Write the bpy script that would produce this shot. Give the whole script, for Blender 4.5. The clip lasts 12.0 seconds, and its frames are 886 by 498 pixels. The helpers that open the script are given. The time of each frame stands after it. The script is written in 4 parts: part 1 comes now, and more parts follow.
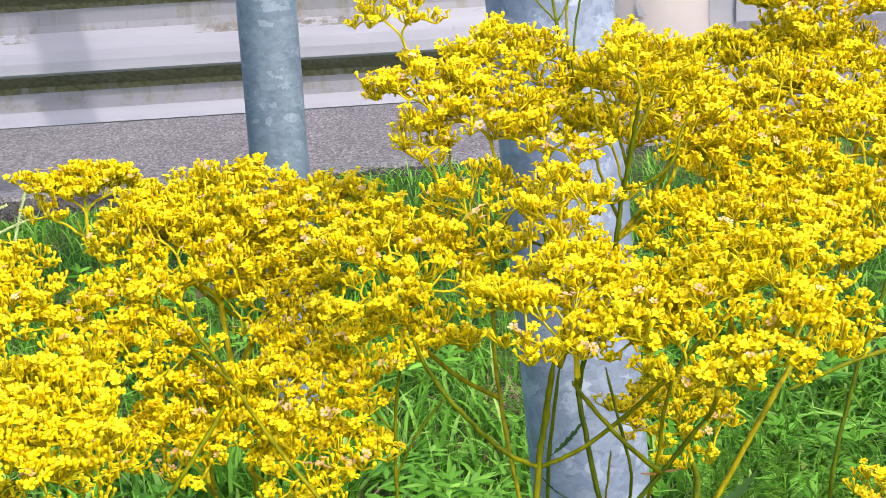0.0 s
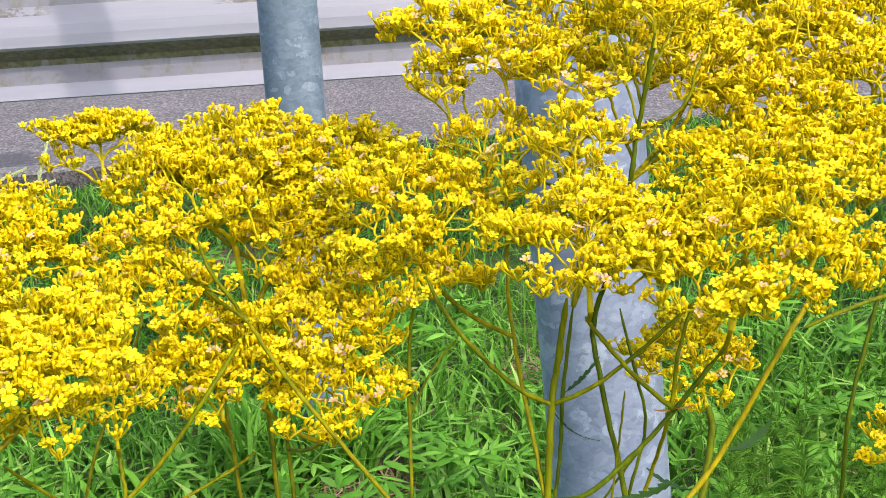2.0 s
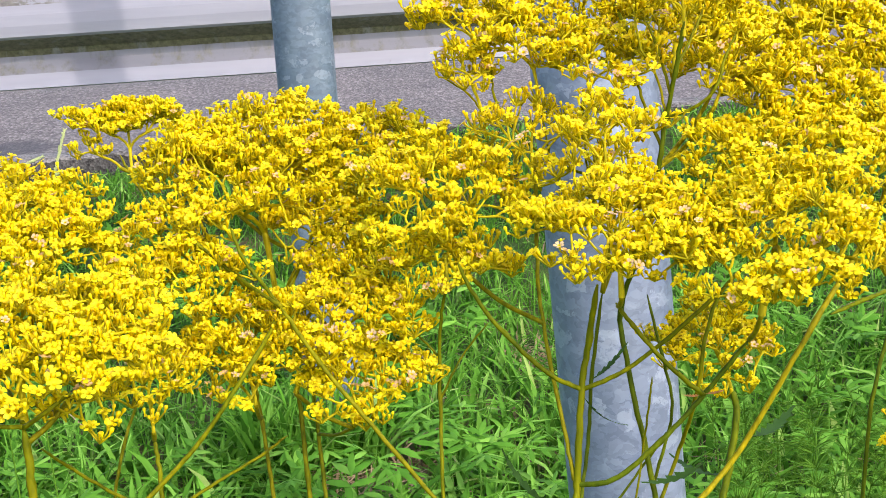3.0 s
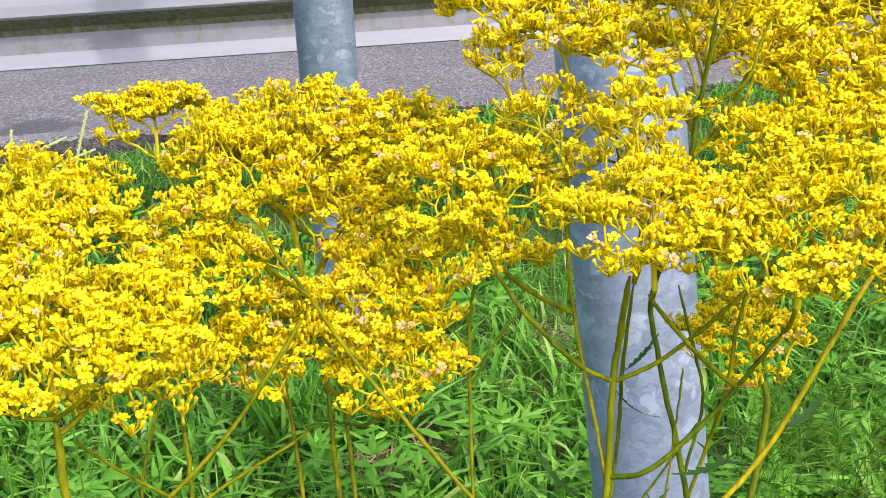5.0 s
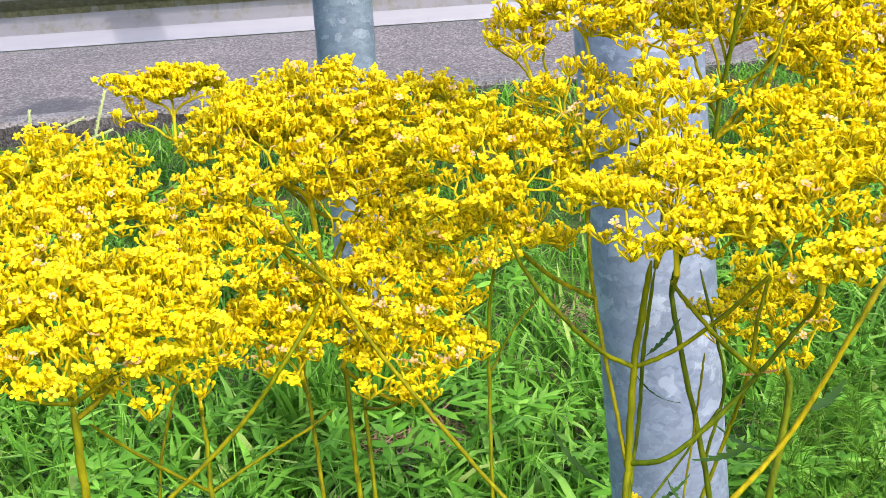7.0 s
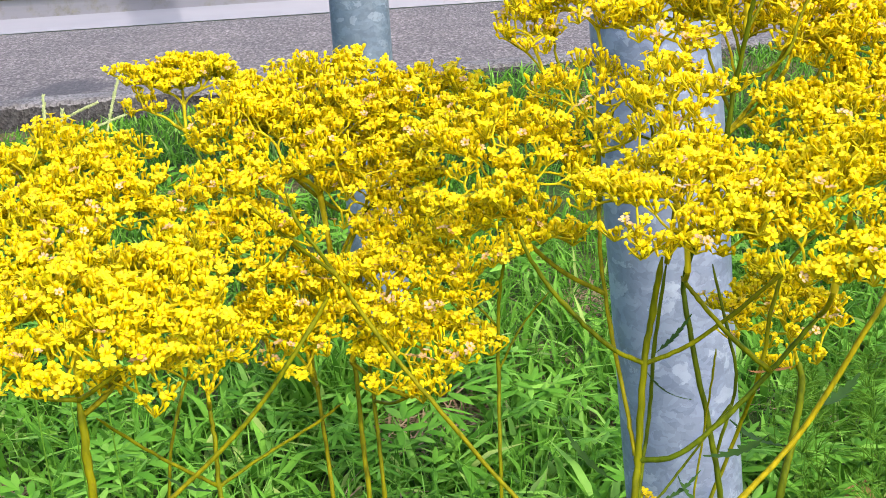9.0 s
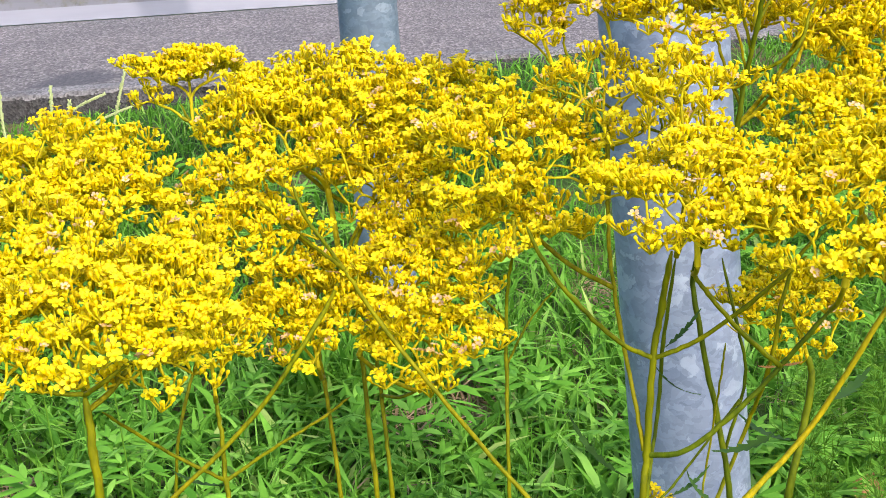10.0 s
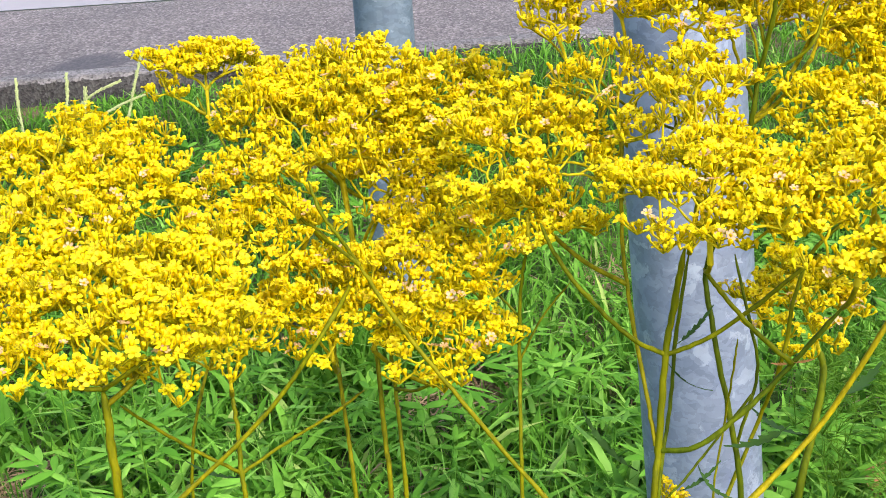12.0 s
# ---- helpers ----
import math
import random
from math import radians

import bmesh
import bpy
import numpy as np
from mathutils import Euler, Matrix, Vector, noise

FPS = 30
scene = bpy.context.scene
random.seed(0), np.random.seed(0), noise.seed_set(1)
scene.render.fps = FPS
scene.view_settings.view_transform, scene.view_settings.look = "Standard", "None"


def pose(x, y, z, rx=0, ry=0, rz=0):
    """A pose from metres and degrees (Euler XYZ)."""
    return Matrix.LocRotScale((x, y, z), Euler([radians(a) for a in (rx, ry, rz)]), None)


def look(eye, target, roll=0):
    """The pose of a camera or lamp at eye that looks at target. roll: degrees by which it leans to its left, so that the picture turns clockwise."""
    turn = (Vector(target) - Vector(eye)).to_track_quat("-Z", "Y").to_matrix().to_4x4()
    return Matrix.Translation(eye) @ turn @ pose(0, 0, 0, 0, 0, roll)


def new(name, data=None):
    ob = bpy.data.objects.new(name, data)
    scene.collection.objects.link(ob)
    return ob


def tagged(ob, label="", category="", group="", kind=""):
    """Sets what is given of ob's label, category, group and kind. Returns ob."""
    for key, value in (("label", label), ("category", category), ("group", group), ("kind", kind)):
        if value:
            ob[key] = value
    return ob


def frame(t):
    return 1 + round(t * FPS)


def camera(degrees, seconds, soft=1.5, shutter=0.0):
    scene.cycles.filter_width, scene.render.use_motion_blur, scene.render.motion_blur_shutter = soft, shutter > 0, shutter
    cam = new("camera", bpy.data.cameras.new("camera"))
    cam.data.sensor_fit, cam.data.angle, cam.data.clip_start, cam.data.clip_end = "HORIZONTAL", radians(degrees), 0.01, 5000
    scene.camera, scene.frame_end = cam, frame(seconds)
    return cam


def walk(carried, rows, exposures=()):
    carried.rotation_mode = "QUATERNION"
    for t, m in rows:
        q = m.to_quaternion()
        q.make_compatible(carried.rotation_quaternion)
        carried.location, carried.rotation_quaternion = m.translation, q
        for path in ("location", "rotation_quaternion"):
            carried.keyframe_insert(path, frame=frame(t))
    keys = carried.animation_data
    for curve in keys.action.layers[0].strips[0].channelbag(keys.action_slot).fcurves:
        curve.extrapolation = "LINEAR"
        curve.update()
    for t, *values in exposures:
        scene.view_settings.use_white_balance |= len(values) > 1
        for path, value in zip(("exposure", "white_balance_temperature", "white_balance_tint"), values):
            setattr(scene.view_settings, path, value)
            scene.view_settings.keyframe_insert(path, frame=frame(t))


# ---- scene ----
cam = camera(38.4, 12.0, soft=0.65)
PATH = [
    (0.0, 0.0000, 0.0000, 0.9500, -0.000, -13.500, 3.000),
    (0.5, -0.0046, -0.0008, 0.9447, 0.203, -13.748, 3.096),
    (1.0, -0.0015, -0.0037, 0.9408, 0.419, -13.959, 3.093),
    (1.5, -0.0081, -0.0037, 0.9390, 0.534, -14.234, 3.125),
    (2.0, 0.0018, -0.0034, 0.9339, 0.873, -14.459, 3.199),
    (2.5, -0.0050, -0.0078, 0.9397, 0.936, -14.764, 3.166),
    (3.0, -0.0082, -0.0090, 0.9352, 1.164, -14.976, 3.226),
    (5.0, -0.0130, -0.0038, 0.9395, 1.988, -15.940, 3.335),
    (5.5, -0.0117, -0.0029, 0.9379, 2.199, -16.154, 3.384),
    (6.0, -0.0145, -0.0013, 0.9383, 2.380, -16.376, 3.387),
    (6.5, -0.0143, 0.0000, 0.9365, 2.571, -16.592, 3.393),
    (7.0, -0.0141, 0.0013, 0.9399, 2.767, -16.817, 3.432),
    (9.0, -0.0114, 0.0068, 0.9438, 3.517, -17.625, 3.455),
    (9.5, -0.0112, 0.0092, 0.9431, 3.695, -17.805, 3.467),
    (10.0, -0.0118, 0.0100, 0.9439, 3.855, -18.006, 3.484),
    (10.5, -0.0086, 0.0098, 0.9426, 4.027, -18.183, 3.462),
    (11.0, -0.0106, 0.0081, 0.9454, 4.182, -18.380, 3.422),
    (11.5, -0.0110, 0.0085, 0.9470, 4.347, -18.540, 3.442),
    (12.0, -0.0117, 0.0080, 0.9500, 4.493, -18.719, 3.459),
]
walk(cam, [(t, pose(x, y, z, 90 + pitch, roll, yaw)) for t, x, y, z, yaw, pitch, roll in PATH],
     exposures=[(t, e, 6950, 15) for t, e in ((0, 1.58), (1.5, 1.55), (3.0, 1.52), (5.0, 1.62), (7.0, 1.72), (9.0, 1.63), (12.0, 1.63))])

# ---- light ----
SUN_AZ, SUN_EL = 143.0, 44.0        # degrees clockwise from +y, and above the horizon
world = bpy.data.worlds.new("sky")
scene.world = world
world.use_nodes = True
wn = world.node_tree.nodes
sky = wn.new("ShaderNodeTexSky")
sky.sky_type, sky.sun_disc = "NISHITA", False
sky.sun_elevation, sky.sun_rotation = radians(SUN_EL), radians(SUN_AZ)
sky.air_density, sky.dust_density, sky.ozone_density = 1.0, 2.6, 1.8
wn["Background"].inputs["Strength"].default_value = 0.16
world.node_tree.links.new(sky.outputs["Color"], wn["Background"].inputs["Color"])
sun_data = bpy.data.lights.new("sun", "SUN")
sun_data.energy, sun_data.angle, sun_data.color = 1.0, radians(0.9), (1.0, 0.96, 0.90)
sun = new("sun", sun_data)
sa, se = radians(SUN_AZ), radians(SUN_EL)
sun_dir = Vector((math.sin(sa) * math.cos(se), math.cos(sa) * math.cos(se), math.sin(se)))
sun.matrix_world = look(sun_dir * 20, (0, 0, 0))

# ---- materials ----
def mat(name, rough=0.6, metal=0.0, spec=0.5):
    m = bpy.data.materials.new(name)
    m.use_nodes = True
    b = m.node_tree.nodes["Principled BSDF"]
    b.inputs["Roughness"].default_value = rough
    b.inputs["Metallic"].default_value = metal
    b.inputs["Specular IOR Level"].default_value = spec
    return m, m.node_tree.nodes, m.node_tree.links, b


def noise_tex(nodes, links, scale, detail=4.0, rough=0.55, source="Object", stretch=None):
    co = nodes.new("ShaderNodeTexCoord")
    n = nodes.new("ShaderNodeTexNoise")
    n.inputs["Scale"].default_value = scale
    n.inputs["Detail"].default_value = detail
    n.inputs["Roughness"].default_value = rough
    if stretch:
        mp = nodes.new("ShaderNodeMapping")
        mp.inputs["Scale"].default_value = stretch
        links.new(co.outputs[source], mp.inputs["Vector"])
        links.new(mp.outputs["Vector"], n.inputs["Vector"])
    else:
        links.new(co.outputs[source], n.inputs["Vector"])
    return n.outputs["Fac"]


def ramp(nodes, links, fac, stops):
    r = nodes.new("ShaderNodeValToRGB")
    e = r.color_ramp.elements
    while len(e) < len(stops):
        e.new(0.5)
    for el, (p, c) in zip(e, stops):
        el.position, el.color = p, (*c, 1)
    links.new(fac, r.inputs["Fac"])
    return r.outputs["Color"]


def mix(nodes, links, fac, a, b, how="MIX"):
    m = nodes.new("ShaderNodeMix")
    m.data_type, m.blend_type = "RGBA", how
    for sock, v in ((m.inputs["Factor"], fac), (m.inputs["A"], a), (m.inputs["B"], b)):
        if isinstance(v, bpy.types.NodeSocket):
            links.new(v, sock)
        elif isinstance(v, tuple):
            sock.default_value = (*v, 1)
        else:
            sock.default_value = v
    return m.outputs["Result"]


def bump(nodes, links, b, height, strength, dist):
    n = nodes.new("ShaderNodeBump")
    n.inputs["Strength"].default_value = strength
    n.inputs["Distance"].default_value = dist
    links.new(height, n.inputs["Height"])
    links.new(n.outputs["Normal"], b.inputs["Normal"])


def plant_mat(name, stops, per_object=False, rough=0.5, glow=0.0, scale=120.0, thin=(0.5, 0.4, 0.02), spec=0.3):
    """Leaf, stem or petal: colour varies from piece to piece and along each piece; glow is the light that passes through."""
    m, n, l, b = mat(name, rough, 0.0, spec)
    if per_object:
        rnd = n.new("ShaderNodeObjectInfo").outputs["Random"]
    else:
        rnd = n.new("ShaderNodeNewGeometry").outputs["Random Per Island"]
    base = ramp(n, l, rnd, stops)
    fine = noise_tex(n, l, scale, 3.0)
    tone = ramp(n, l, fine, [(0.3, (0.78, 0.78, 0.78)), (0.7, (1.0, 1.0, 1.0))])
    col = mix(n, l, 1.0, base, tone, "MULTIPLY")
    l.new(col, b.inputs["Base Color"])
    if glow:
        tr = n.new("ShaderNodeBsdfTranslucent")
        l.new(col, tr.inputs["Color"])
        ms = n.new("ShaderNodeMixShader")
        ms.inputs["Fac"].default_value = glow
        l.new(b.outputs["BSDF"], ms.inputs[1])
        l.new(tr.outputs["BSDF"], ms.inputs[2])
        l.new(ms.outputs["Shader"], n["Material Output"].inputs["Surface"])
    return m


PETAL_STOPS = [(0.0, (0.96, 0.72, 0.006)), (0.5, (0.98, 0.82, 0.010)), (1.0, (0.985, 0.90, 0.022))]
PETAL = plant_mat("petal_yellow", PETAL_STOPS, True, 0.5, 0.5)
PETAL_ISLE = plant_mat("petal_yellow_mass", PETAL_STOPS, False, 0.5, 0.5)
PALE = plant_mat("petal_withered", [(0.0, (0.56, 0.35, 0.16)), (1.0, (0.66, 0.49, 0.27))], True, 0.6, 0.3)
BUD = plant_mat("bud_yellow", [(0.0, (0.84, 0.61, 0.004)), (0.5, (0.93, 0.74, 0.006)), (1.0, (0.97, 0.85, 0.012))], False, 0.45, 0.4)
TUBE_STOPS = [(0.0, (0.54, 0.39, 0.003)), (0.5, (0.66, 0.50, 0.004)), (1.0, (0.78, 0.62, 0.006))]
TUBE = plant_mat("floret_tube", TUBE_STOPS, True, 0.5, 0.3)
TUBE_ISLE = plant_mat("floret_tube_mass", TUBE_STOPS, False, 0.5, 0.3)
TWIG = plant_mat("twig_yellow_green", [(0.0, (0.36, 0.31, 0.004)), (1.0, (0.52, 0.43, 0.005))], False, 0.6, 0.0, 90, spec=0.15)
LEAF = plant_mat("leaf_dark_green", [(0.0, (0.022, 0.07, 0.014)), (1.0, (0.045, 0.11, 0.022))], False, 0.7, 0.12, 40, spec=0.08)
GRASS = plant_mat("grass_green", [(0.0, (0.046, 0.165, 0.013)), (0.35, (0.092, 0.28, 0.024)), (0.75, (0.155, 0.39, 0.042)), (0.95, (0.24, 0.50, 0.09)), (1.0, (0.33, 0.46, 0.12))], False, 0.6, 0.38, 25, spec=0.12)
WEED = plant_mat("weed_leaf_green", [(0.0, (0.075, 0.25, 0.021)), (0.7, (0.145, 0.38, 0.042)), (1.0, (0.23, 0.49, 0.075))], False, 0.65, 0.35, 30, spec=0.1)
FERN = plant_mat("feathery_green", [(0.0, (0.075, 0.21, 0.015)), (1.0, (0.15, 0.34, 0.035))], False, 0.65, 0.35, 30, spec=0.1)
STRAW = plant_mat("dry_straw", [(0.0, (0.20, 0.13, 0.075)), (1.0, (0.40, 0.29, 0.18))], False, 0.8, 0.1, 40)
BRACT = plant_mat("dry_bract", [(0.0, (0.42, 0.17, 0.05)), (1.0, (0.55, 0.26, 0.09))], False, 0.7, 0.2, 200)
DEAD = plant_mat("dead_leaf_brown", [(0.0, (0.26, 0.13, 0.05)), (1.0, (0.36, 0.20, 0.08))], False, 0.7, 0.15, 60)
SEED = plant_mat("seed_spike_pale", [(0.0, (0.30, 0.38, 0.13)), (1.0, (0.44, 0.50, 0.24))], False, 0.6, 0.2, 200)


def stem_mat(name, young, old):
    """Stalk: colour drifts along it, with lengthwise streaks and rusty scars."""
    m, n, l, b = mat(name, 0.55, 0.0, 0.08)
    drift = ramp(n, l, noise_tex(n, l, 14.0, 3.0), [(0.35, young), (0.65, old)])
    streak = ramp(n, l, noise_tex(n, l, 420.0, 3.0, stretch=(1, 1, 0.12)), [(0.3, (0.55, 0.60, 0.55)), (0.7, (1.25, 1.18, 1.0))])
    col = mix(n, l, 1.0, drift, streak, "MULTIPLY")
    scar = ramp(n, l, noise_tex(n, l, 95.0, 4.0, 0.7, stretch=(1, 1, 0.5)), [(0.66, (0, 0, 0)), (0.76, (0.8, 0.8, 0.8))])
    l.new(mix(n, l, scar, col, (0.10, 0.055, 0.012)), b.inputs["Base Color"])
    return m


STEM = stem_mat("stem_olive", (0.105, 0.130, 0.002), (0.175, 0.168, 0.003))
STEM_GREEN = stem_mat("stem_green", (0.050, 0.085, 0.003), (0.095, 0.125, 0.004))
STEM_GOLD = stem_mat("stem_golden", (0.165, 0.165, 0.004), (0.275, 0.235, 0.005))


def make_soil():
    m, n, l, b = mat("soil", 0.95, 0.0, 0.2)
    big = noise_tex(n, l, 3.0, 5.0)
    fine = noise_tex(n, l, 60.0, 6.0, 0.7)
    c1 = ramp(n, l, big, [(0.48, (0.04, 0.085, 0.018)), (0.7, (0.17, 0.125, 0.075))])
    c2 = ramp(n, l, fine, [(0.3, (0.45, 0.45, 0.45)), (0.7, (1.2, 1.15, 1.05))])
    l.new(mix(n, l, 1.0, c1, c2, "MULTIPLY"), b.inputs["Base Color"])
    bump(n, l, b, fine, 0.8, 0.01)
    return m


def make_asphalt():
    m, n, l, b = mat("asphalt", 0.9, 0.0, 0.3)
    co = n.new("ShaderNodeTexCoord")
    grit = n.new("ShaderNodeTexVoronoi")
    grit.inputs["Scale"].default_value = 130.0
    along = n.new("ShaderNodeMapping")
    along.inputs["Scale"].default_value = (1.0, 0.5, 1.0)
    l.new(co.outputs["Object"], along.inputs["Vector"])
    l.new(along.outputs["Vector"], grit.inputs["Vector"])
    sep = n.new("ShaderNodeSeparateColor")
    l.new(grit.outputs["Color"], sep.inputs["Color"])
    stones = ramp(n, l, sep.outputs["Red"], [(0.0, (0.078, 0.071, 0.070)), (0.45, (0.122, 0.111, 0.109)), (0.8, (0.168, 0.154, 0.150)), (1.0, (0.25, 0.23, 0.225))])
    worn = noise_tex(n, l, 2.2, 5.0)
    tone = ramp(n, l, worn, [(0.3, (0.82, 0.82, 0.82)), (0.7, (1.08, 1.06, 1.05))])
    col = mix(n, l, 1.0, stones, tone, "MULTIPLY")
    lumps = ramp(n, l, noise_tex(n, l, 55.0, 4.0, 0.6, stretch=(1.0, 0.35, 1.0)), [(0.3, (0.72, 0.72, 0.74)), (0.7, (1.25, 1.24, 1.22))])
    col = mix(n, l, 1.0, col, lumps, "MULTIPLY")
    # a dark oval patch with a ragged edge by the kerb
    mp = n.new("ShaderNodeMapping")
    mp.vector_type = "TEXTURE"
    mp.inputs["Location"].default_value = DARK_PATCH
    mp.inputs["Rotation"].default_value = (0, 0, radians(12))
    mp.inputs["Scale"].default_value = (0.22, 0.28, 1)
    l.new(co.outputs["Object"], mp.inputs["Vector"])
    ball = n.new("ShaderNodeTexGradient")
    ball.gradient_type = "SPHERICAL"
    l.new(mp.outputs["Vector"], ball.inputs["Vector"])
    wob = n.new("ShaderNodeMath")
    wob.operation = "MULTIPLY_ADD"
    l.new(noise_tex(n, l, 9.0, 5.0, 0.7), wob.inputs[0])
    wob.inputs[1].default_value = 0.9
    l.new(ball.outputs["Fac"], wob.inputs[2])
    spot = ramp(n, l, wob.outputs[0], [(0.62, (0, 0, 0)), (0.95, (0.75, 0.75, 0.75))])
    l.new(mix(n, l, spot, col, (0.045, 0.045, 0.05)), b.inputs["Base Color"])
    bump(n, l, b, grit.outputs["Distance"], 0.6, 0.004)
    return m


def make_concrete(name, dirt):
    """Washed-out concrete in which pale and dark pebbles show."""
    m, n, l, b = mat(name, 0.9, 0.0, 0.3)
    co = n.new("ShaderNodeTexCoord")
    v = n.new("ShaderNodeTexVoronoi")
    v.inputs["Scale"].default_value = 120.0
    l.new(co.outputs["Object"], v.inputs["Vector"])
    sep = n.new("ShaderNodeSeparateColor")
    l.new(v.outputs["Color"], sep.inputs["Color"])
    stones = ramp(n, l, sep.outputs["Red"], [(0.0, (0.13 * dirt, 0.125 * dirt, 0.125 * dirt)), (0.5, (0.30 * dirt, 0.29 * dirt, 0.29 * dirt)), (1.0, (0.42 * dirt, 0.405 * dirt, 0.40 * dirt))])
    big = noise_tex(n, l, 5.0, 6.0, 0.7)
    l.new(mix(n, l, 1.0, stones, ramp(n, l, big, [(0.3, (0.5, 0.5, 0.5)), (0.62, (1.1, 1.1, 1.1))]), "MULTIPLY"), b.inputs["Base Color"])
    bump(n, l, b, v.outputs["Distance"], 0.7, 0.005)
    return m


def make_zinc(name, dark, mid, light, rough=0.45, squash=2.1, size=1.0):
    """Hot-dip galvanised steel: faint zinc spangles at two sizes, ragged pale oxide flakes and long run marks."""
    m, n, l, b = mat(name, rough, 0.3, 0.5)
    co = n.new("ShaderNodeTexCoord")
    warp = n.new("ShaderNodeTexNoise")
    warp.inputs["Scale"].default_value, warp.inputs["Detail"].default_value = 60.0, 5.0
    l.new(co.outputs["Object"], warp.inputs["Vector"])
    add = n.new("ShaderNodeVectorMath")
    add.operation = "MULTIPLY_ADD"
    l.new(warp.outputs["Color"], add.inputs[0])
    add.inputs[1].default_value = (0.022, 0.022, 0.022)
    l.new(co.outputs["Object"], add.inputs[2])
    mp = n.new("ShaderNodeMapping")
    mp.inputs["Scale"].default_value = (1, 1, squash)
    l.new(add.outputs[0], mp.inputs["Vector"])

    def cells(scale, channel):
        v = n.new("ShaderNodeTexVoronoi")
        v.inputs["Scale"].default_value = scale
        l.new(mp.outputs["Vector"], v.inputs["Vector"])
        sep = n.new("ShaderNodeSeparateColor")
        l.new(v.outputs["Color"], sep.inputs["Color"])
        return sep.outputs[channel]

    base = ramp(n, l, cells(48.0 * size, "Red"), [(0.0, dark), (1.0, mid)])
    fine = ramp(n, l, cells(120.0 * size, "Green"), [(0.0, (0.84, 0.84, 0.84)), (1.0, (1.1, 1.1, 1.1))])
    col = mix(n, l, 1.0, base, fine, "MULTIPLY")
    flake = ramp(n, l, cells(40.0 * size, "Blue"), [(0.80, (0, 0, 0)), (0.90, (0.5, 0.5, 0.5))])
    ragged = ramp(n, l, noise_tex(n, l, 38.0, 6.0, 0.8), [(0.46, (0, 0, 0)), (0.51, (1, 1, 1))])
    col = mix(n, l, mix(n, l, 1.0, flake, ragged, "MULTIPLY"), col, light)
    runs = noise_tex(n, l, 18.0, 5.0, 0.6, stretch=(1, 1, 0.12))
    col = mix(n, l, 1.0, col, ramp(n, l, runs, [(0.3, (0.86, 0.87, 0.90)), (0.7, (1.06, 1.06, 1.05))]), "MULTIPLY")
    cloud = noise_tex(n, l, 6.0, 5.0)
    col = mix(n, l, 1.0, col, ramp(n, l, cloud, [(0.3, (0.82, 0.85, 0.9)), (0.7, (1.06, 1.05, 1.03))]), "MULTIPLY")
    l.new(col, b.inputs["Base Color"])
    l.new(ramp(n, l, warp.outputs["Fac"], [(0.3, (rough - 0.08,) * 3), (0.7, (rough + 0.14,) * 3)]), b.inputs["Roughness"])
    bump(n, l, b, warp.outputs["Fac"], 0.15, 0.002)
    return m


def make_paint(name, grime, fold_shade=1.0, flaking=False):
    """White-painted steel with grime, drips and, where grime is high, a dark mossy coat; a factor below 1 paints recess
    shade into the base.
    """
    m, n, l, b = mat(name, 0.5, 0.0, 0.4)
    base = ramp(n, l, noise_tex(n, l, 4.0, 4.0, 0.6, stretch=(0.4, 1, 4)), [(0.3, (0.180 * fold_shade, 0.188 * fold_shade, 0.226 * fold_shade)), (0.7, (0.232 * fold_shade, 0.240 * fold_shade, 0.280 * fold_shade))])
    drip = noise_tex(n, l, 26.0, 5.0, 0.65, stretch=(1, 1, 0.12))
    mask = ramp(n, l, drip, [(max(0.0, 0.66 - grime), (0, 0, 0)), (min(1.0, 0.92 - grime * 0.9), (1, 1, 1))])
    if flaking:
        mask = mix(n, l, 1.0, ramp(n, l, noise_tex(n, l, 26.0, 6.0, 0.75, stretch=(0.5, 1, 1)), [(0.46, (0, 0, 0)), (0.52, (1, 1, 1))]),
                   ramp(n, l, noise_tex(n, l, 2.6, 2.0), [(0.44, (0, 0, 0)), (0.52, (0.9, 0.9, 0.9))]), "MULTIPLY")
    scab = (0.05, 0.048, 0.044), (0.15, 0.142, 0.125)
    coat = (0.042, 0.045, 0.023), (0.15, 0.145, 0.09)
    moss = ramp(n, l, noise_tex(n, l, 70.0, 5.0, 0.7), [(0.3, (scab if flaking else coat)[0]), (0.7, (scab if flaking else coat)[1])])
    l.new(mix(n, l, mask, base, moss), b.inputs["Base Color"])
    bump(n, l, b, noise_tex(n, l, 40.0, 3.0), 0.08, 0.003)
    return m


DARK_PATCH = (-1.7746, 4.6897, 0.1500)
SOIL, ASPHALT, CONCRETE = make_soil(), make_asphalt(), make_concrete("kerb_concrete", 0.52)
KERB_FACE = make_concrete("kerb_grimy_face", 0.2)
ZINC_BLUE = make_zinc("zinc_weathered", (0.115, 0.162, 0.212), (0.155, 0.207, 0.258), (0.29, 0.35, 0.41), 0.5, 2.0, 0.85)
ZINC_PALE = make_zinc("zinc_bright", (0.165, 0.205, 0.285), (0.225, 0.272, 0.365), (0.40, 0.46, 0.57), 0.42, 1.5)
PAINT = make_paint("white_paint", 0.0)
PAINT_SPOT = make_paint("white_paint_spotted", 0.0, flaking=True)
# drip-streaked paint, its base darkened to paint in the shade of the folds
PAINT_STREAK_SHADE = make_paint("white_paint_streaked_shaded", 0.16, 0.72)
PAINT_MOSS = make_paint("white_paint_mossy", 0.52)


def make_beige():
    m, n, l, b = mat("grey_beige_paint", 0.55, 0.0, 0.4)
    l.new(ramp(n, l, noise_tex(n, l, 5.0, 5.0), [(0.3, (0.27, 0.25, 0.255)), (0.7, (0.33, 0.305, 0.305))]), b.inputs["Base Color"])
    return m


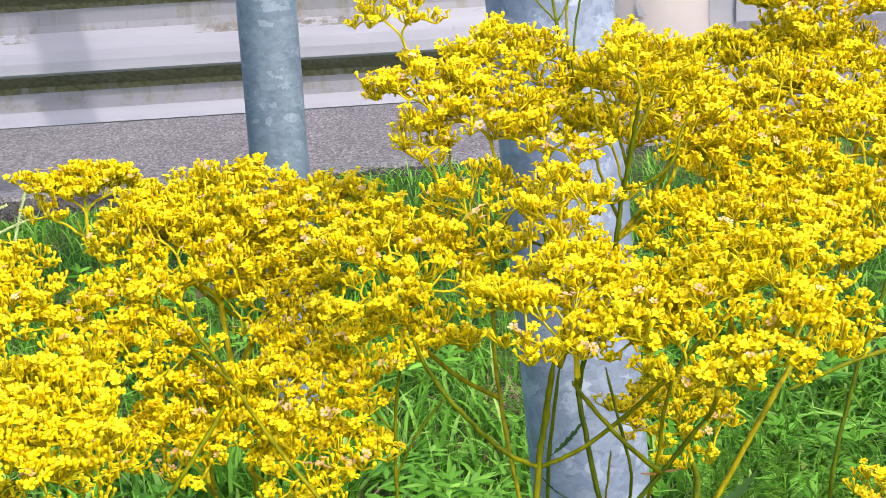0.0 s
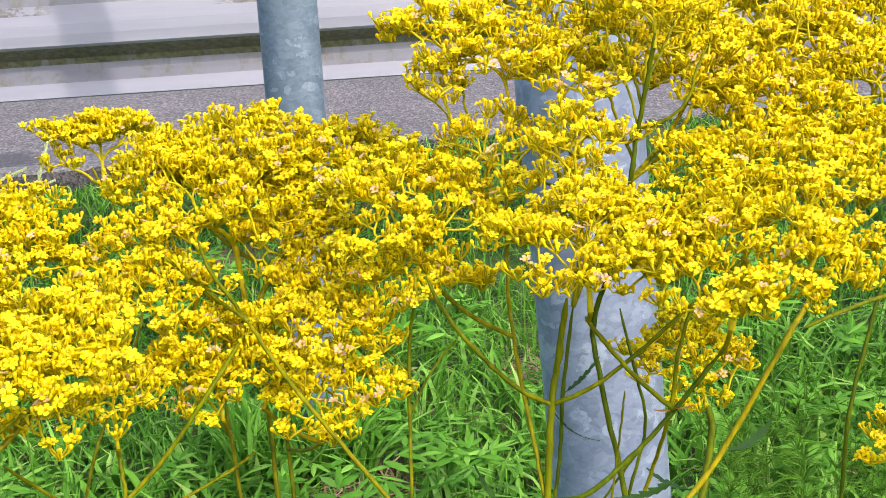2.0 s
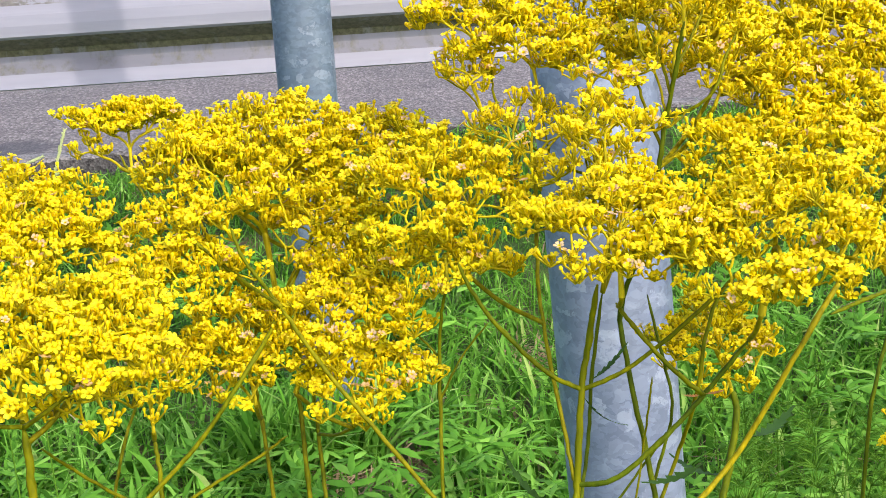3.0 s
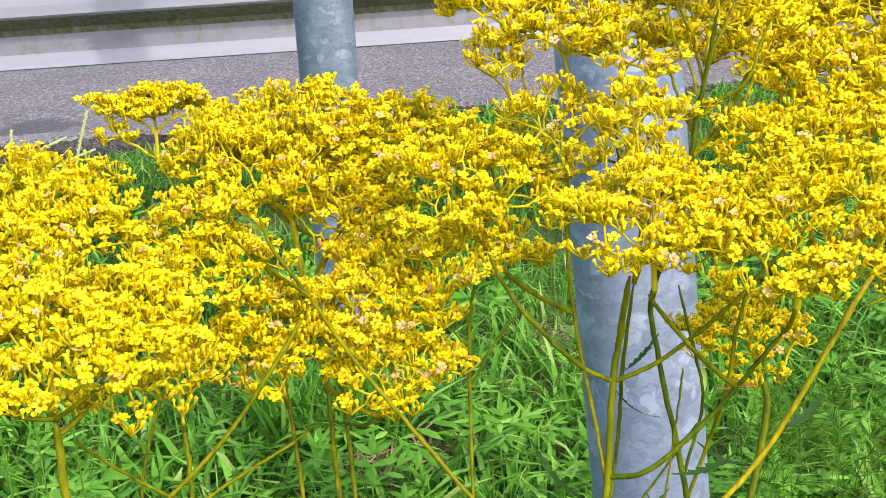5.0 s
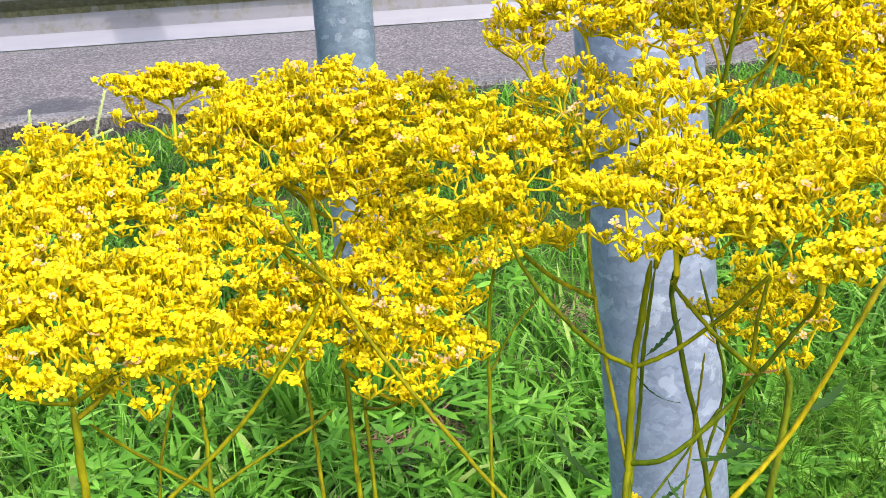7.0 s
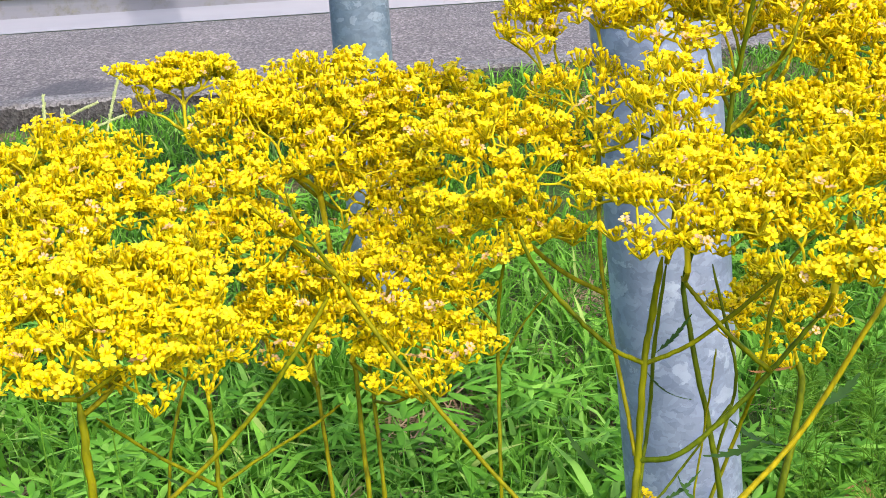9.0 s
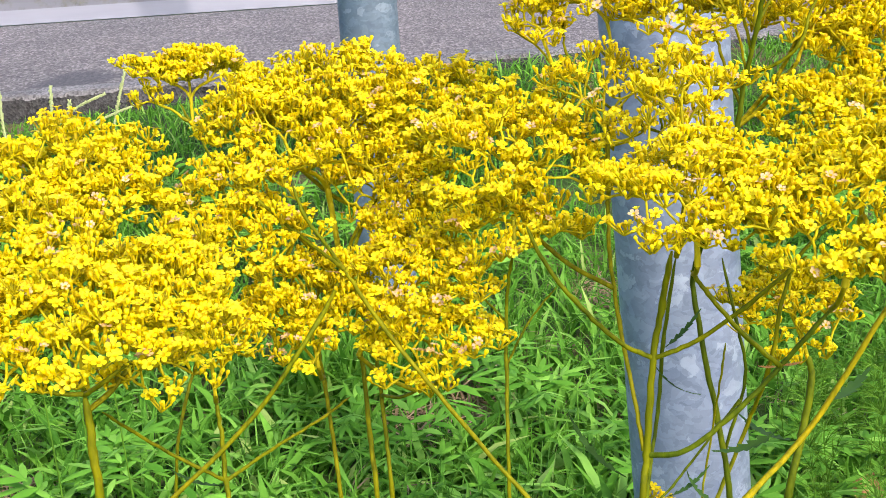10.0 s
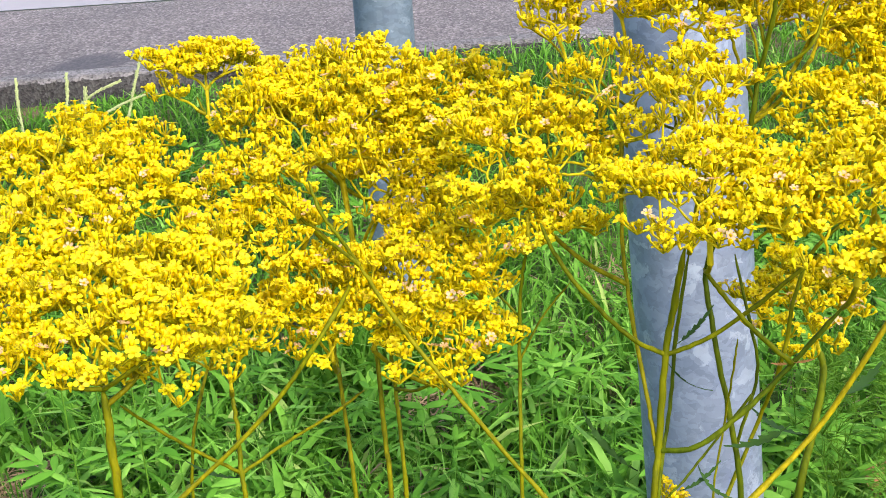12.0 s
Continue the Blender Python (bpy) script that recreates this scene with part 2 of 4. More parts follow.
BEIGE = make_beige()
BOLT, _n, _l, _b = mat("dark_steel", 0.4, 0.9)
_b.inputs["Base Color"].default_value = (0.12, 0.13, 0.16, 1)

# ---- building blocks ----
class Geo:
    """Vertices, faces and material slots of one mesh."""

    def __init__(self):
        self.v, self.f, self.m = [], [], []

    def add(self, verts, faces, slot=0):
        k = len(self.v)
        self.v.extend(verts)
        self.f.extend([tuple(i + k for i in f) for f in faces])
        self.m.extend([slot] * len(faces))

    def tube(self, pts, radii, sides=6, slot=0, cap=True):
        verts, faces, n = [], [], len(pts)
        side = None
        for i, p in enumerate(pts):
            d = (pts[min(i + 1, n - 1)] - pts[max(i - 1, 0)])
            d = d.normalized() if d.length > 1e-9 else Vector((0, 0, 1))
            if side is None:
                side = d.orthogonal().normalized()
            side = (side - d * side.dot(d)).normalized()
            up = d.cross(side)
            for k in range(sides):
                a = 2 * math.pi * k / sides
                verts.append(p + (side * math.cos(a) + up * math.sin(a)) * radii[i])
        for i in range(n - 1):
            for k in range(sides):
                q = (k + 1) % sides
                faces.append((i * sides + k, i * sides + q, (i + 1) * sides + q, (i + 1) * sides + k))
        if cap:
            faces.append(tuple(reversed(range(sides))))
            faces.append(tuple((n - 1) * sides + k for k in range(sides)))
        self.add(verts, faces, slot)

    def mesh(self, name, mats, smooth=True):
        me = bpy.data.meshes.new(name)
        me.from_pydata([tuple(p) for p in self.v], [], self.f)
        for mm in mats:
            me.materials.append(mm)
        me.polygons.foreach_set("material_index", self.m)
        me.polygons.foreach_set("use_smooth", [smooth] * len(self.f))
        me.update()
        return me


def part(name, geo, mats, parent=None, label="", smooth=True):
    """Links a Geo as one mesh object under a thing or a part."""
    ob = new(name, geo.mesh(name, mats if isinstance(mats, (list, tuple)) else [mats], smooth))
    if parent:
        ob.parent = parent
    if label:
        tagged(ob, label)
    return ob


def from_bm(bm, name, mats, parent=None, label="", smooth=False):
    me = bpy.data.meshes.new(name)
    bm.to_mesh(me)
    bm.free()
    for mm in mats if isinstance(mats, (list, tuple)) else [mats]:
        me.materials.append(mm)
    if smooth:
        me.polygons.foreach_set("use_smooth", [True] * len(me.polygons))
    ob = new(name, me)
    if parent:
        ob.parent = parent
    if label:
        tagged(ob, label)
    return ob


def spline(pts, steps=6):
    """A smooth line through a few points, spaced by their distances so that it never overshoots."""
    p = [Vector(q) for q in pts]
    if len(p) == 2:
        return [p[0].lerp(p[1], i / steps) for i in range(steps + 1)]
    p = [p[0] * 2 - p[1]] + p + [p[-1] * 2 - p[-2]]
    out = []
    for i in range(1, len(p) - 2):
        a, b, c, d = p[i - 1:i + 3]
        t1 = math.sqrt((b - a).length) + 1e-6
        t2 = t1 + math.sqrt((c - b).length) + 1e-6
        t3 = t2 + math.sqrt((d - c).length) + 1e-6
        for k in range(steps):
            t = t1 + (t2 - t1) * k / steps
            e, f, g = a.lerp(b, t / t1), b.lerp(c, (t - t1) / (t2 - t1)), c.lerp(d, (t - t2) / (t3 - t2))
            h, j = e.lerp(f, t / t2), f.lerp(g, (t - t1) / (t3 - t1))
            out.append(h.lerp(j, (t - t1) / (t2 - t1)))
    return out + [p[-2]]


def smoothstep(a, b, x):
    t = min(1.0, max(0.0, (x - a) / (b - a)))
    return t * t * (3 - 2 * t)

# ---- ground, kerb, road ----
KERB = Vector((-2.0, 4.36, 0.15))             # a point on the kerb's upper edge
KDIR = Vector((math.cos(radians(12)), math.sin(radians(12)), 0))
KOUT = Vector((-KDIR.y, KDIR.x, 0))           # away from the verge, over the road


def ground_z(x, y):
    s = -((x - KERB.x) * KOUT.x + (y - KERB.y) * KOUT.y)
    z = -0.10 + 0.155 * (1 - smoothstep(0.0, 1.7, s)) + 0.05 * smoothstep(-1.7, -0.7, x) * (1 - smoothstep(0.0, 0.9, s))
    return z + 0.012 * math.sin(3.1 * x + 1.3 * y) * smoothstep(0.0, 0.6, s) * (1 - smoothstep(6, 9, abs(s)))


def kerb_point(u, w, z):
    return Vector((KERB.x + KDIR.x * u + KOUT.x * w, KERB.y + KDIR.y * u + KOUT.y * w, z))


def build_ground():
    us = [-900, -200, -60, -20, -8] + [-4 + 0.2 * i for i in range(56)] + [10, 20, 60, 200, 900]
    ws = [-900, -200, -60, -20, -10, -7] + [-5.6 + 0.16 * i for i in range(35)] + [0.05]
    g = Geo()
    verts = []
    for w in ws:
        for u in us:
            p = kerb_point(u, w, 0)
            p.z = ground_z(p.x, p.y)
            verts.append(p)
    n = len(us)
    faces = [(i * n + k, i * n + k + 1, (i + 1) * n + k + 1, (i + 1) * n + k) for i in range(len(ws) - 1) for k in range(n - 1)]
    g.add(verts, faces)
    tagged(part("ground", g, SOIL), "rough soil verge under green grass and weeds", "ground", kind="structure")
    g = Geo()
    rows = [(0.112, 0.146), (0.6, 0.152), (3.5, 0.19), (7.0, 0.15), (7.05, 0.10), (900, 0.10)]
    verts = [kerb_point(u, w, z) for w, z in rows for u in us]
    faces = [(i * n + k, i * n + k + 1, (i + 1) * n + k + 1, (i + 1) * n + k) for i in range(len(rows) - 1) for k in range(n - 1)]
    g.add(verts, faces)
    tagged(part("road", g, ASPHALT), "coarse grey asphalt road with a dark patch", "road", kind="structure")


def build_kerb():
    """A worn, crumbling concrete kerb; its upper edge is ragged."""
    g = Geo()
    prof = [(0.0, -0.06), (0.0, 0.05), (0.002, 0.10), (0.006, 0.134), (0.016, 0.146), (0.035, 0.150), (0.06, 0.151), (0.085, 0.150), (0.13, 0.1495), (0.14, 0.10)]
    us = [-40, -12, -5] + [-3.6 + 0.025 * i for i in range(360)] + [6.5, 12, 40]
    verts = []
    for u in us:
        for k, (w, z) in enumerate(prof):
            a = noise.noise(Vector((u * 5, w * 20, z * 20)))
            c = noise.noise(Vector((u * 28, w * 60, z * 60 + 7)))
            rag = 0.0 if k in (0, 9) else 1.0
            verts.append(kerb_point(u, w + rag * (0.014 * a + 0.013 * c), z + rag * (0.007 * a + 0.009 * c) * (0.3 if k > 6 else 1)))
    m = len(prof)
    for i in range(len(us) - 1):
        for k in range(m - 1):
            g.f.append((i * m + k, (i + 1) * m + k, (i + 1) * m + k + 1, i * m + k + 1))
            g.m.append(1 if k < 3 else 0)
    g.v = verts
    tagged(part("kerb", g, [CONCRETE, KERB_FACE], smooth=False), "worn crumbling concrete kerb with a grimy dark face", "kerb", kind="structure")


build_ground()
build_kerb()

# ---- guard rail ----
RAIL = Vector((-1.143, 3.22, 0.551))          # lower lip of the beam
RDIR = Vector((math.cos(radians(4.5)), math.sin(radians(4.5)), 0.004))
RBACK = Vector((-RDIR.y, RDIR.x, 0)).normalized()


def rail_point(u, q, z):
    return RAIL + RDIR * u + RBACK * q + Vector((0, 0, z))


def build_rail():
    rail = tagged(new("guard_rail"), "white painted corrugated steel guard rail with grime and moss streaks", "guard rail")
    prof = [(0.004, -0.003), (0.0, 0.0), (0.004, 0.006), (0.024, 0.034), (0.040, 0.050), (0.050, 0.062), (0.053, 0.078), (0.047, 0.094), (0.000, 0.125), (-0.007, 0.132), (-0.004, 0.158),
            (0.004, 0.184), (0.008, 0.190), (0.022, 0.208), (0.038, 0.230), (0.048, 0.248), (0.053, 0.286), (0.047, 0.300), (0.000, 0.338), (-0.007, 0.346), (-0.002, 0.385), (0.006, 0.402)]
    # 3: streaked paint with the recess shade in its colour; 2: mossy coat
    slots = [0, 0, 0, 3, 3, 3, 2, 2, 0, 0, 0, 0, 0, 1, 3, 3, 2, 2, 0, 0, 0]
    us = [-6.0 + 0.15 * i for i in range(51)]
    g = Geo()
    verts = []
    for u in us:
        for q, z in prof:
            verts.append(rail_point(u, q + 0.0015 * math.sin(2.3 * u + 9 * z), z))
        for q, z in reversed(prof):
            verts.append(rail_point(u, q + 0.004 + 0.0015 * math.sin(2.3 * u + 9 * z), z))
    m, h = len(prof) * 2, len(prof)
    for i in range(len(us) - 1):
        for k in range(m):
            j = (k + 1) % m
            a, b = i * m, (i + 1) * m
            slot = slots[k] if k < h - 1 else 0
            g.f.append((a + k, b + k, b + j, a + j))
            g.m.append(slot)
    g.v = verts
    part("beam", g, [PAINT, PAINT_SPOT, PAINT_MOSS, PAINT_STREAK_SHADE], rail, smooth=False)
    # rounded end wing, with a bolt and a scrap of reflective sticker
    g = Geo()
    cx, r = 1.70, 0.155
    arc = [math.pi * (0.03 + 0.94 * i / 20) for i in range(21)]
    verts = []
    for rr in (r, r - 0.005):
        for a in arc:
            for z in (-0.03, -0.02, 0.37, 0.38):
                verts.append(rail_point(cx - rr * math.cos(a), 0.10 - rr * math.sin(a) * 0.75, z))
    k4, n = 4, len(arc)
    for s in (0, 1):
        for i in range(n - 1):
            for k in range(3):
                a = s * n * k4 + i * k4 + k
                g.f.append((a, a + k4, a + k4 + 1, a + 1))
                g.m.append(0)
    for i in range(n - 1):
        for k in (0, 3):
            a = i * k4 + k
            g.f.append((a, a + n * k4, a + n * k4 + k4, a + k4))
            g.m.append(0)
    g.v = verts
    wing = part("end_wing", g, BEIGE, rail, "grey-beige rounded steel end piece")
    bm = bmesh.new()
    bmesh.ops.create_uvsphere(bm, u_segments=12, v_segments=8, radius=0.014, matrix=Matrix.Translation(rail_point(1.605, -0.003, 0.165)) @ Matrix.Diagonal((1, 0.6, 1, 1)))
    from_bm(bm, "bolt", BOLT, wing, "dark domed steel bolt", True)
    g = Geo()
    g.add([rail_point(1.632, -0.014, 0.235), rail_point(1.662, -0.020, 0.183), rail_point(1.64, -0.016, 0.183)], [(0, 1, 2)])
    part("sticker", g, PAINT, wing, "torn white sticker scrap")
    bm = bmesh.new()
    bmesh.ops.create_cube(bm, size=1, matrix=Matrix.Translation(rail_point(1.895, 0.10, 0.175)) @ pose(0, 0, 0, 0, 0, 4.5) @ Matrix.Diagonal((0.075, 0.006, 0.40, 1)))
    bmesh.ops.bevel(bm, geom=bm.edges[:], offset=0.002, segments=2, affect="EDGES")
    from_bm(bm, "end_plate", PAINT, rail, "flat pale end plate")
    bm = bmesh.new()
    bmesh.ops.create_cube(bm, size=1, matrix=Matrix.Translation(rail_point(2.36, 0.11, 0.175)) @ pose(0, 0, 0, 0, 0, 4.5) @ Matrix.Diagonal((0.86, 0.05, 0.06, 1)))
    from_bm(bm, "end_bar", PAINT, rail)
    for u in (2.75, -2.6):
        g = Geo()
        foot = rail_point(u, 0.11, 0)
        g.tube([Vector((foot.x, foot.y, z)) for z in (-0.25, 0.2, 0.6, 0.93, 0.945)], [0.057, 0.057, 0.057, 0.057, 0.045], 24)
        part("post", g, PAINT, rail, "white painted tubular rail post")
        g = Geo()
        g.tube([rail_point(u, 0.06, 0.15), rail_point(u, 0.0, 0.15)], [0.02, 0.02], 10)
        part("bracket", g, PAINT, rail)


build_rail()


def steel_post(label, material, foot, top, radius):
    post = tagged(new("steel_post"), label, "post", "galvanised posts on the verge")
    foot, top = Vector(foot), Vector(top)
    g = Geo()
    pts = [foot.lerp(top, i / 12) for i in range(13)]
    g.tube(pts, [radius] * 13, 48)
    part("tube", g, material, post)
    g = Geo()
    ax = (top - foot).normalized()
    g.tube([top, top + ax * 0.012, top + ax * 0.03, top + ax * 0.038], [radius * 1.03, radius * 1.03, radius * 0.8, radius * 0.3], 32)
    part("cap", g, material, post)
    return post


steel_post("weathered blue-grey galvanised steel pole standing in grass", ZINC_BLUE, (-0.331, 2.385, -0.25), (-0.333, 2.40, 2.3), 0.0555)
steel_post("bright galvanised steel post with zinc spangles, behind flowers", ZINC_PALE, (0.168, 1.345, -0.25), (0.034, 1.365, 2.3), 0.0672)

# ---- flowers ----
def petal_flower(rng, open_=1.0, plain=False):
    """One five-lobed floret about 1 unit wide, face up, on a slim funnel; lobes and funnel are one skin."""
    g = Geo()
    rings = [(-0.62, 0.07), (-0.25, 0.12), (0.0, 0.165)] if not plain else [(-0.58, 0.075), (0.0, 0.165)]
    verts, faces, slots = [], [], []
    for z, r in rings:
        verts += [Vector((r * math.cos(math.pi * j / 5), r * math.sin(math.pi * j / 5), z)) for j in range(10)]
    for i in range(len(rings) - 1):
        for j in range(10):
            q = (j + 1) % 10
            faces.append((i * 10 + j, i * 10 + q, (i + 1) * 10 + q, (i + 1) * 10 + j))
            slots.append(1)
    top = (len(rings) - 1) * 10
    rows = [(0.27, 0.155), (0.39, 0.192), (0.48, 0.14), (0.525, 0.06)] if not plain else [(0.37, 0.19), (0.51, 0.09)]
    for k in range(5):
        a = math.pi * (2 * k + 1) / 5 + rng.uniform(-0.07, 0.07)
        ln, wd = rng.uniform(0.92, 1.08), rng.uniform(0.9, 1.1)
        rise = (1 - open_) * 1.1 + rng.uniform(0.0, 0.18)
        curl = rng.uniform(0.05, 0.3) * open_
        ca, sa_ = math.cos(a), math.sin(a)
        prev = [top + 2 * k, top + 2 * k + 1, top + (2 * k + 2) % 10]
        for r, w in rows:
            t = (r - 0.165) * ln
            x = 0.165 + t * math.cos(min(1.3, rise))
            z = t * math.sin(min(1.3, rise)) - curl * t * t * 2
            here = []
            for s, dz in ((-1, 0.035), (0, 0.0), (1, 0.035)):
                y = s * w * wd
                here.append(len(verts))
                verts.append(Vector((x * ca - y * sa_, x * sa_ + y * ca, z + dz)))
            faces += [(prev[0], prev[1], here[1], here[0]), (prev[1], prev[2], here[2], here[1])]
            slots += [0, 0]
            prev = here
    g.v, g.f, g.m = verts, faces, slots
    return g


_rng = random.Random(5)
OPENING = (1.0, 1.0, 0.9, 0.75, 0.45, 0.3)
FLOWERS = [petal_flower(_rng, o).mesh("flower", [PETAL, TUBE]) for o in OPENING]
WITHERED = [petal_flower(_rng, 0.8).mesh("withered_flower", [PALE, TUBE]) for _ in range(2)]
PLAIN = [petal_flower(_rng, o, True) for o in OPENING]
SINGLE = 150                                  # florets of each head that are objects of their own


def turn_to(d, spin):
    return d.to_track_quat("Z", "Y").to_matrix().to_4x4() @ Matrix.Rotation(spin, 4, "Z")


def add_bud(g, p, d, ln, wd, sides=5):
    """A club-shaped bud on a slim tube."""
    g.tube([p - d * ln, p - d * wd * 0.7, p + d * wd * 0.35, p + d * wd * 1.1, p + d * wd * 1.5], [wd * 0.36, wd * 0.55, wd, wd * 0.8, wd * 0.2], sides, cap=False)


def flower_head(base, holder, node, centre, radius, drop, seed, dense=1.0, wilt=0.11, size=0.0049, spread=1.0, deep=0.40, narrow=1.0, slope=0.20):
    """A flat-topped, forking flower head whose twigs start at node; its top is a shallow dome about centre, rising by slope towards the back."""
    rng = random.Random(seed)
    node, centre = Vector(node) - base, Vector(centre) - base
    twigs, buds = Geo(), Geo()
    radius += 0.003
    count = max(5, int(ENDS * dense * (radius / 0.058) ** 2))
    ends = []
    lobes = [(rng.uniform(0, 6.28), rng.uniform(0.04, 0.13), k) for k in (2, 3, 5)]
    for i in range(count):
        a = i * 2.39996 + rng.uniform(-0.25, 0.25)
        edge = 1 + sum(am * math.cos(k * a + ph) for ph, am, k in lobes) * 0.6
        r = radius * edge * math.sqrt((i + 0.5) / count) * rng.uniform(0.93, 1.05)
        q = (r / radius) ** 2
        z = -drop * (0.75 * q + rng.uniform(-0.1, deep)) + 0.005 * math.sin(a * 3 + r * 130) + slope * (r * math.sin(a) + 0.8 * radius) * narrow + 0.003
        ends.append(centre + Vector((r * math.cos(a), r * math.sin(a) * narrow, z)))

    def grow(start, aim, pts, rad):
        c = sum(pts, Vector()) / len(pts)
        if len(pts) == 1:
            tip = pts[0]
            mid = start.lerp(tip, 0.55) + Vector((tip.x - start.x, tip.y - start.y, 0)) * 0.06
            twigs.tube([start, mid, tip], [rad, rad * 0.9, rad * 0.8], 5, cap=False)
            cyme(tip, (tip - mid).normalized())
            return
        reach = c - start
        f = 0.50 if len(pts) > 8 else 0.58
        nd = start + reach * f
        ctrl = start + aim * reach.length * f * 0.55
        line = [start.lerp(ctrl, t).lerp(ctrl.lerp(nd, t), t) for t in (0, 0.33, 0.66, 1)]
        twigs.tube(line, [rad * 1.12, rad * 0.98, rad * 0.95, rad * 1.14], 6, cap=False)
        out = (nd - ctrl).normalized()
        span = [max(p[k] for p in pts) - min(p[k] for p in pts) for k in (0, 1)]
        a = rng.uniform(-0.5, 0.5) + (0 if span[0] > span[1] else math.pi / 2)
        order = sorted(pts, key=lambda p: p.x * math.cos(a) + p.y * math.sin(a))
        ways = 3 if len(pts) > 5 and rng.random() < 0.6 else 2
        cut = [round(len(order) * k / ways) for k in range(ways + 1)]
        for k in range(ways):
            grp = order[cut[k]:cut[k + 1]]
            if grp:
                away = (sum(grp, Vector()) / len(grp) - nd).normalized()
                grow(nd, (out * 0.5 + away * 0.7 + Vector((0, 0, 0.15))).normalized(), grp, max(rad * 0.8, 0.00055))

    blossoms = []

    def cyme(tip, out):
        """A tight, upright bunch of buds and florets on short stalks."""
        axis = (out * 0.3 + Vector((rng.gauss(0, 0.12), rng.gauss(0, 0.12), 1.1))).normalized()
        old = rng.random() < wilt * 1.6
        n = rng.randint(6, 7)
        for k in range(n):
            turn, off = k * 2.4 + rng.uniform(-0.5, 0.5), math.sqrt((k + 0.4) / n)
            side = Vector((math.cos(turn) * off, math.sin(turn) * off, 0))
            p = tip + (axis * rng.uniform(0.0022, 0.0078) + side * 0.0050) * spread
            d = (axis + side * 0.30 + Vector((rng.gauss(0, 0.13), rng.gauss(0, 0.13), 0))).normalized()
            kind = rng.random()
            elbow = tip.lerp(p, 0.4) + side * 0.0007
            if kind < 0.50:
                full = kind < 0.36
                face = (d + Vector((rng.gauss(0, 0.28), rng.gauss(-0.10, 0.28), 0))).normalized() if full else d
                blossoms.append((p, face, full, old and rng.random() < 0.6))
                twigs.tube([tip, elbow, p - face * size * 0.55], [0.00050, 0.00044, 0.00042], 3, cap=False)
            else:
                wd = rng.uniform(0.00072, 0.00108)
                add_bud(buds, p, d, rng.uniform(0.0017, 0.0027), wd)
                twigs.tube([tip, elbow, p - d * 0.0015], [0.00050, 0.00044, 0.00042], 3, cap=False)

    rise = (centre - node)
    grow(node, (rise.normalized() + Vector((0, 0, 0.6))).normalized(), ends, 0.0015 * min(1.0, max(0.5, radius / 0.05)))
    head = part("flower_head", twigs, TWIG, holder, "dense flat-topped head of tiny yellow flowers")
    tagged(part("bud_mass", buds, BUD, head), kind="stuff")
    rng.shuffle(blossoms)
    rest = Geo()
    blossoms.sort(key=lambda f: f[0].y - 1.2 * f[0].z + rng.uniform(-0.02, 0.02))
    for i, (p, d, full, dead) in enumerate(blossoms):
        s = size * (rng.uniform(0.88, 1.15) if full else rng.uniform(0.72, 0.9)) * (0.82 if dead else 1.0)
        m = Matrix.Translation(p) @ turn_to(d, rng.uniform(0, 6.28)) @ Matrix.Diagonal((s, s, s, 1))
        if i >= SINGLE:
            q = rng.choice(PLAIN[:4] if full else PLAIN[3:])
            k = len(rest.v)
            rest.v.extend([m @ v for v in q.v])
            rest.f.extend([tuple(j + k for j in f) for f in q.f])
            rest.m.extend(q.m)
            continue
        ob = new("withered_flower" if dead else "flower", rng.choice(WITHERED if dead else FLOWERS[:4] if full else FLOWERS[3:]))
        ob.parent = head
        ob.matrix_local = m
    if rest.v:
        tagged(part("flower_mass", rest, [PETAL_ISLE, TUBE_ISLE], head), kind="stuff")
    return head


ENDS = 265                                    # twig ends of a full-sized head


def lobed_leaf(g, root, tip, width, sag, rng, lobes=4):
    """A narrow leaf with side lobes along a bowed midrib, slightly folded."""
    root, tip = Vector(root), Vector(tip)
    ax = tip - root
    side = ax.cross(Vector((0, 0, 1)))
    side = side.normalized() if side.length > 1e-6 else Vector((1, 0, 0))
    up = side.cross(ax).normalized()
    n = lobes * 4
    verts, faces = [], []
    for i in range(n + 1):
        t = i / n
        c = root + ax * t - up * sag * 4 * t * (t - 1) * -1
        env = math.sin(math.pi * min(1, t * 0.93 + 0.07)) ** 0.8
        saw = 0.45 + 0.55 * ((i % 4) / 3.0)
        w = width * env * saw * (0.4 if t < 0.15 else 1)
        verts += [c - side * w + up * w * 0.25 + ax * 0.04 * saw, c, c + side * w + up * w * 0.25 + ax * 0.04 * saw]
    for i in range(n):
        for q in range(2):
            faces.append((i * 3 + q, i * 3 + q + 1, (i + 1) * 3 + q + 1, (i + 1) * 3 + q))
    g.add(verts, faces)


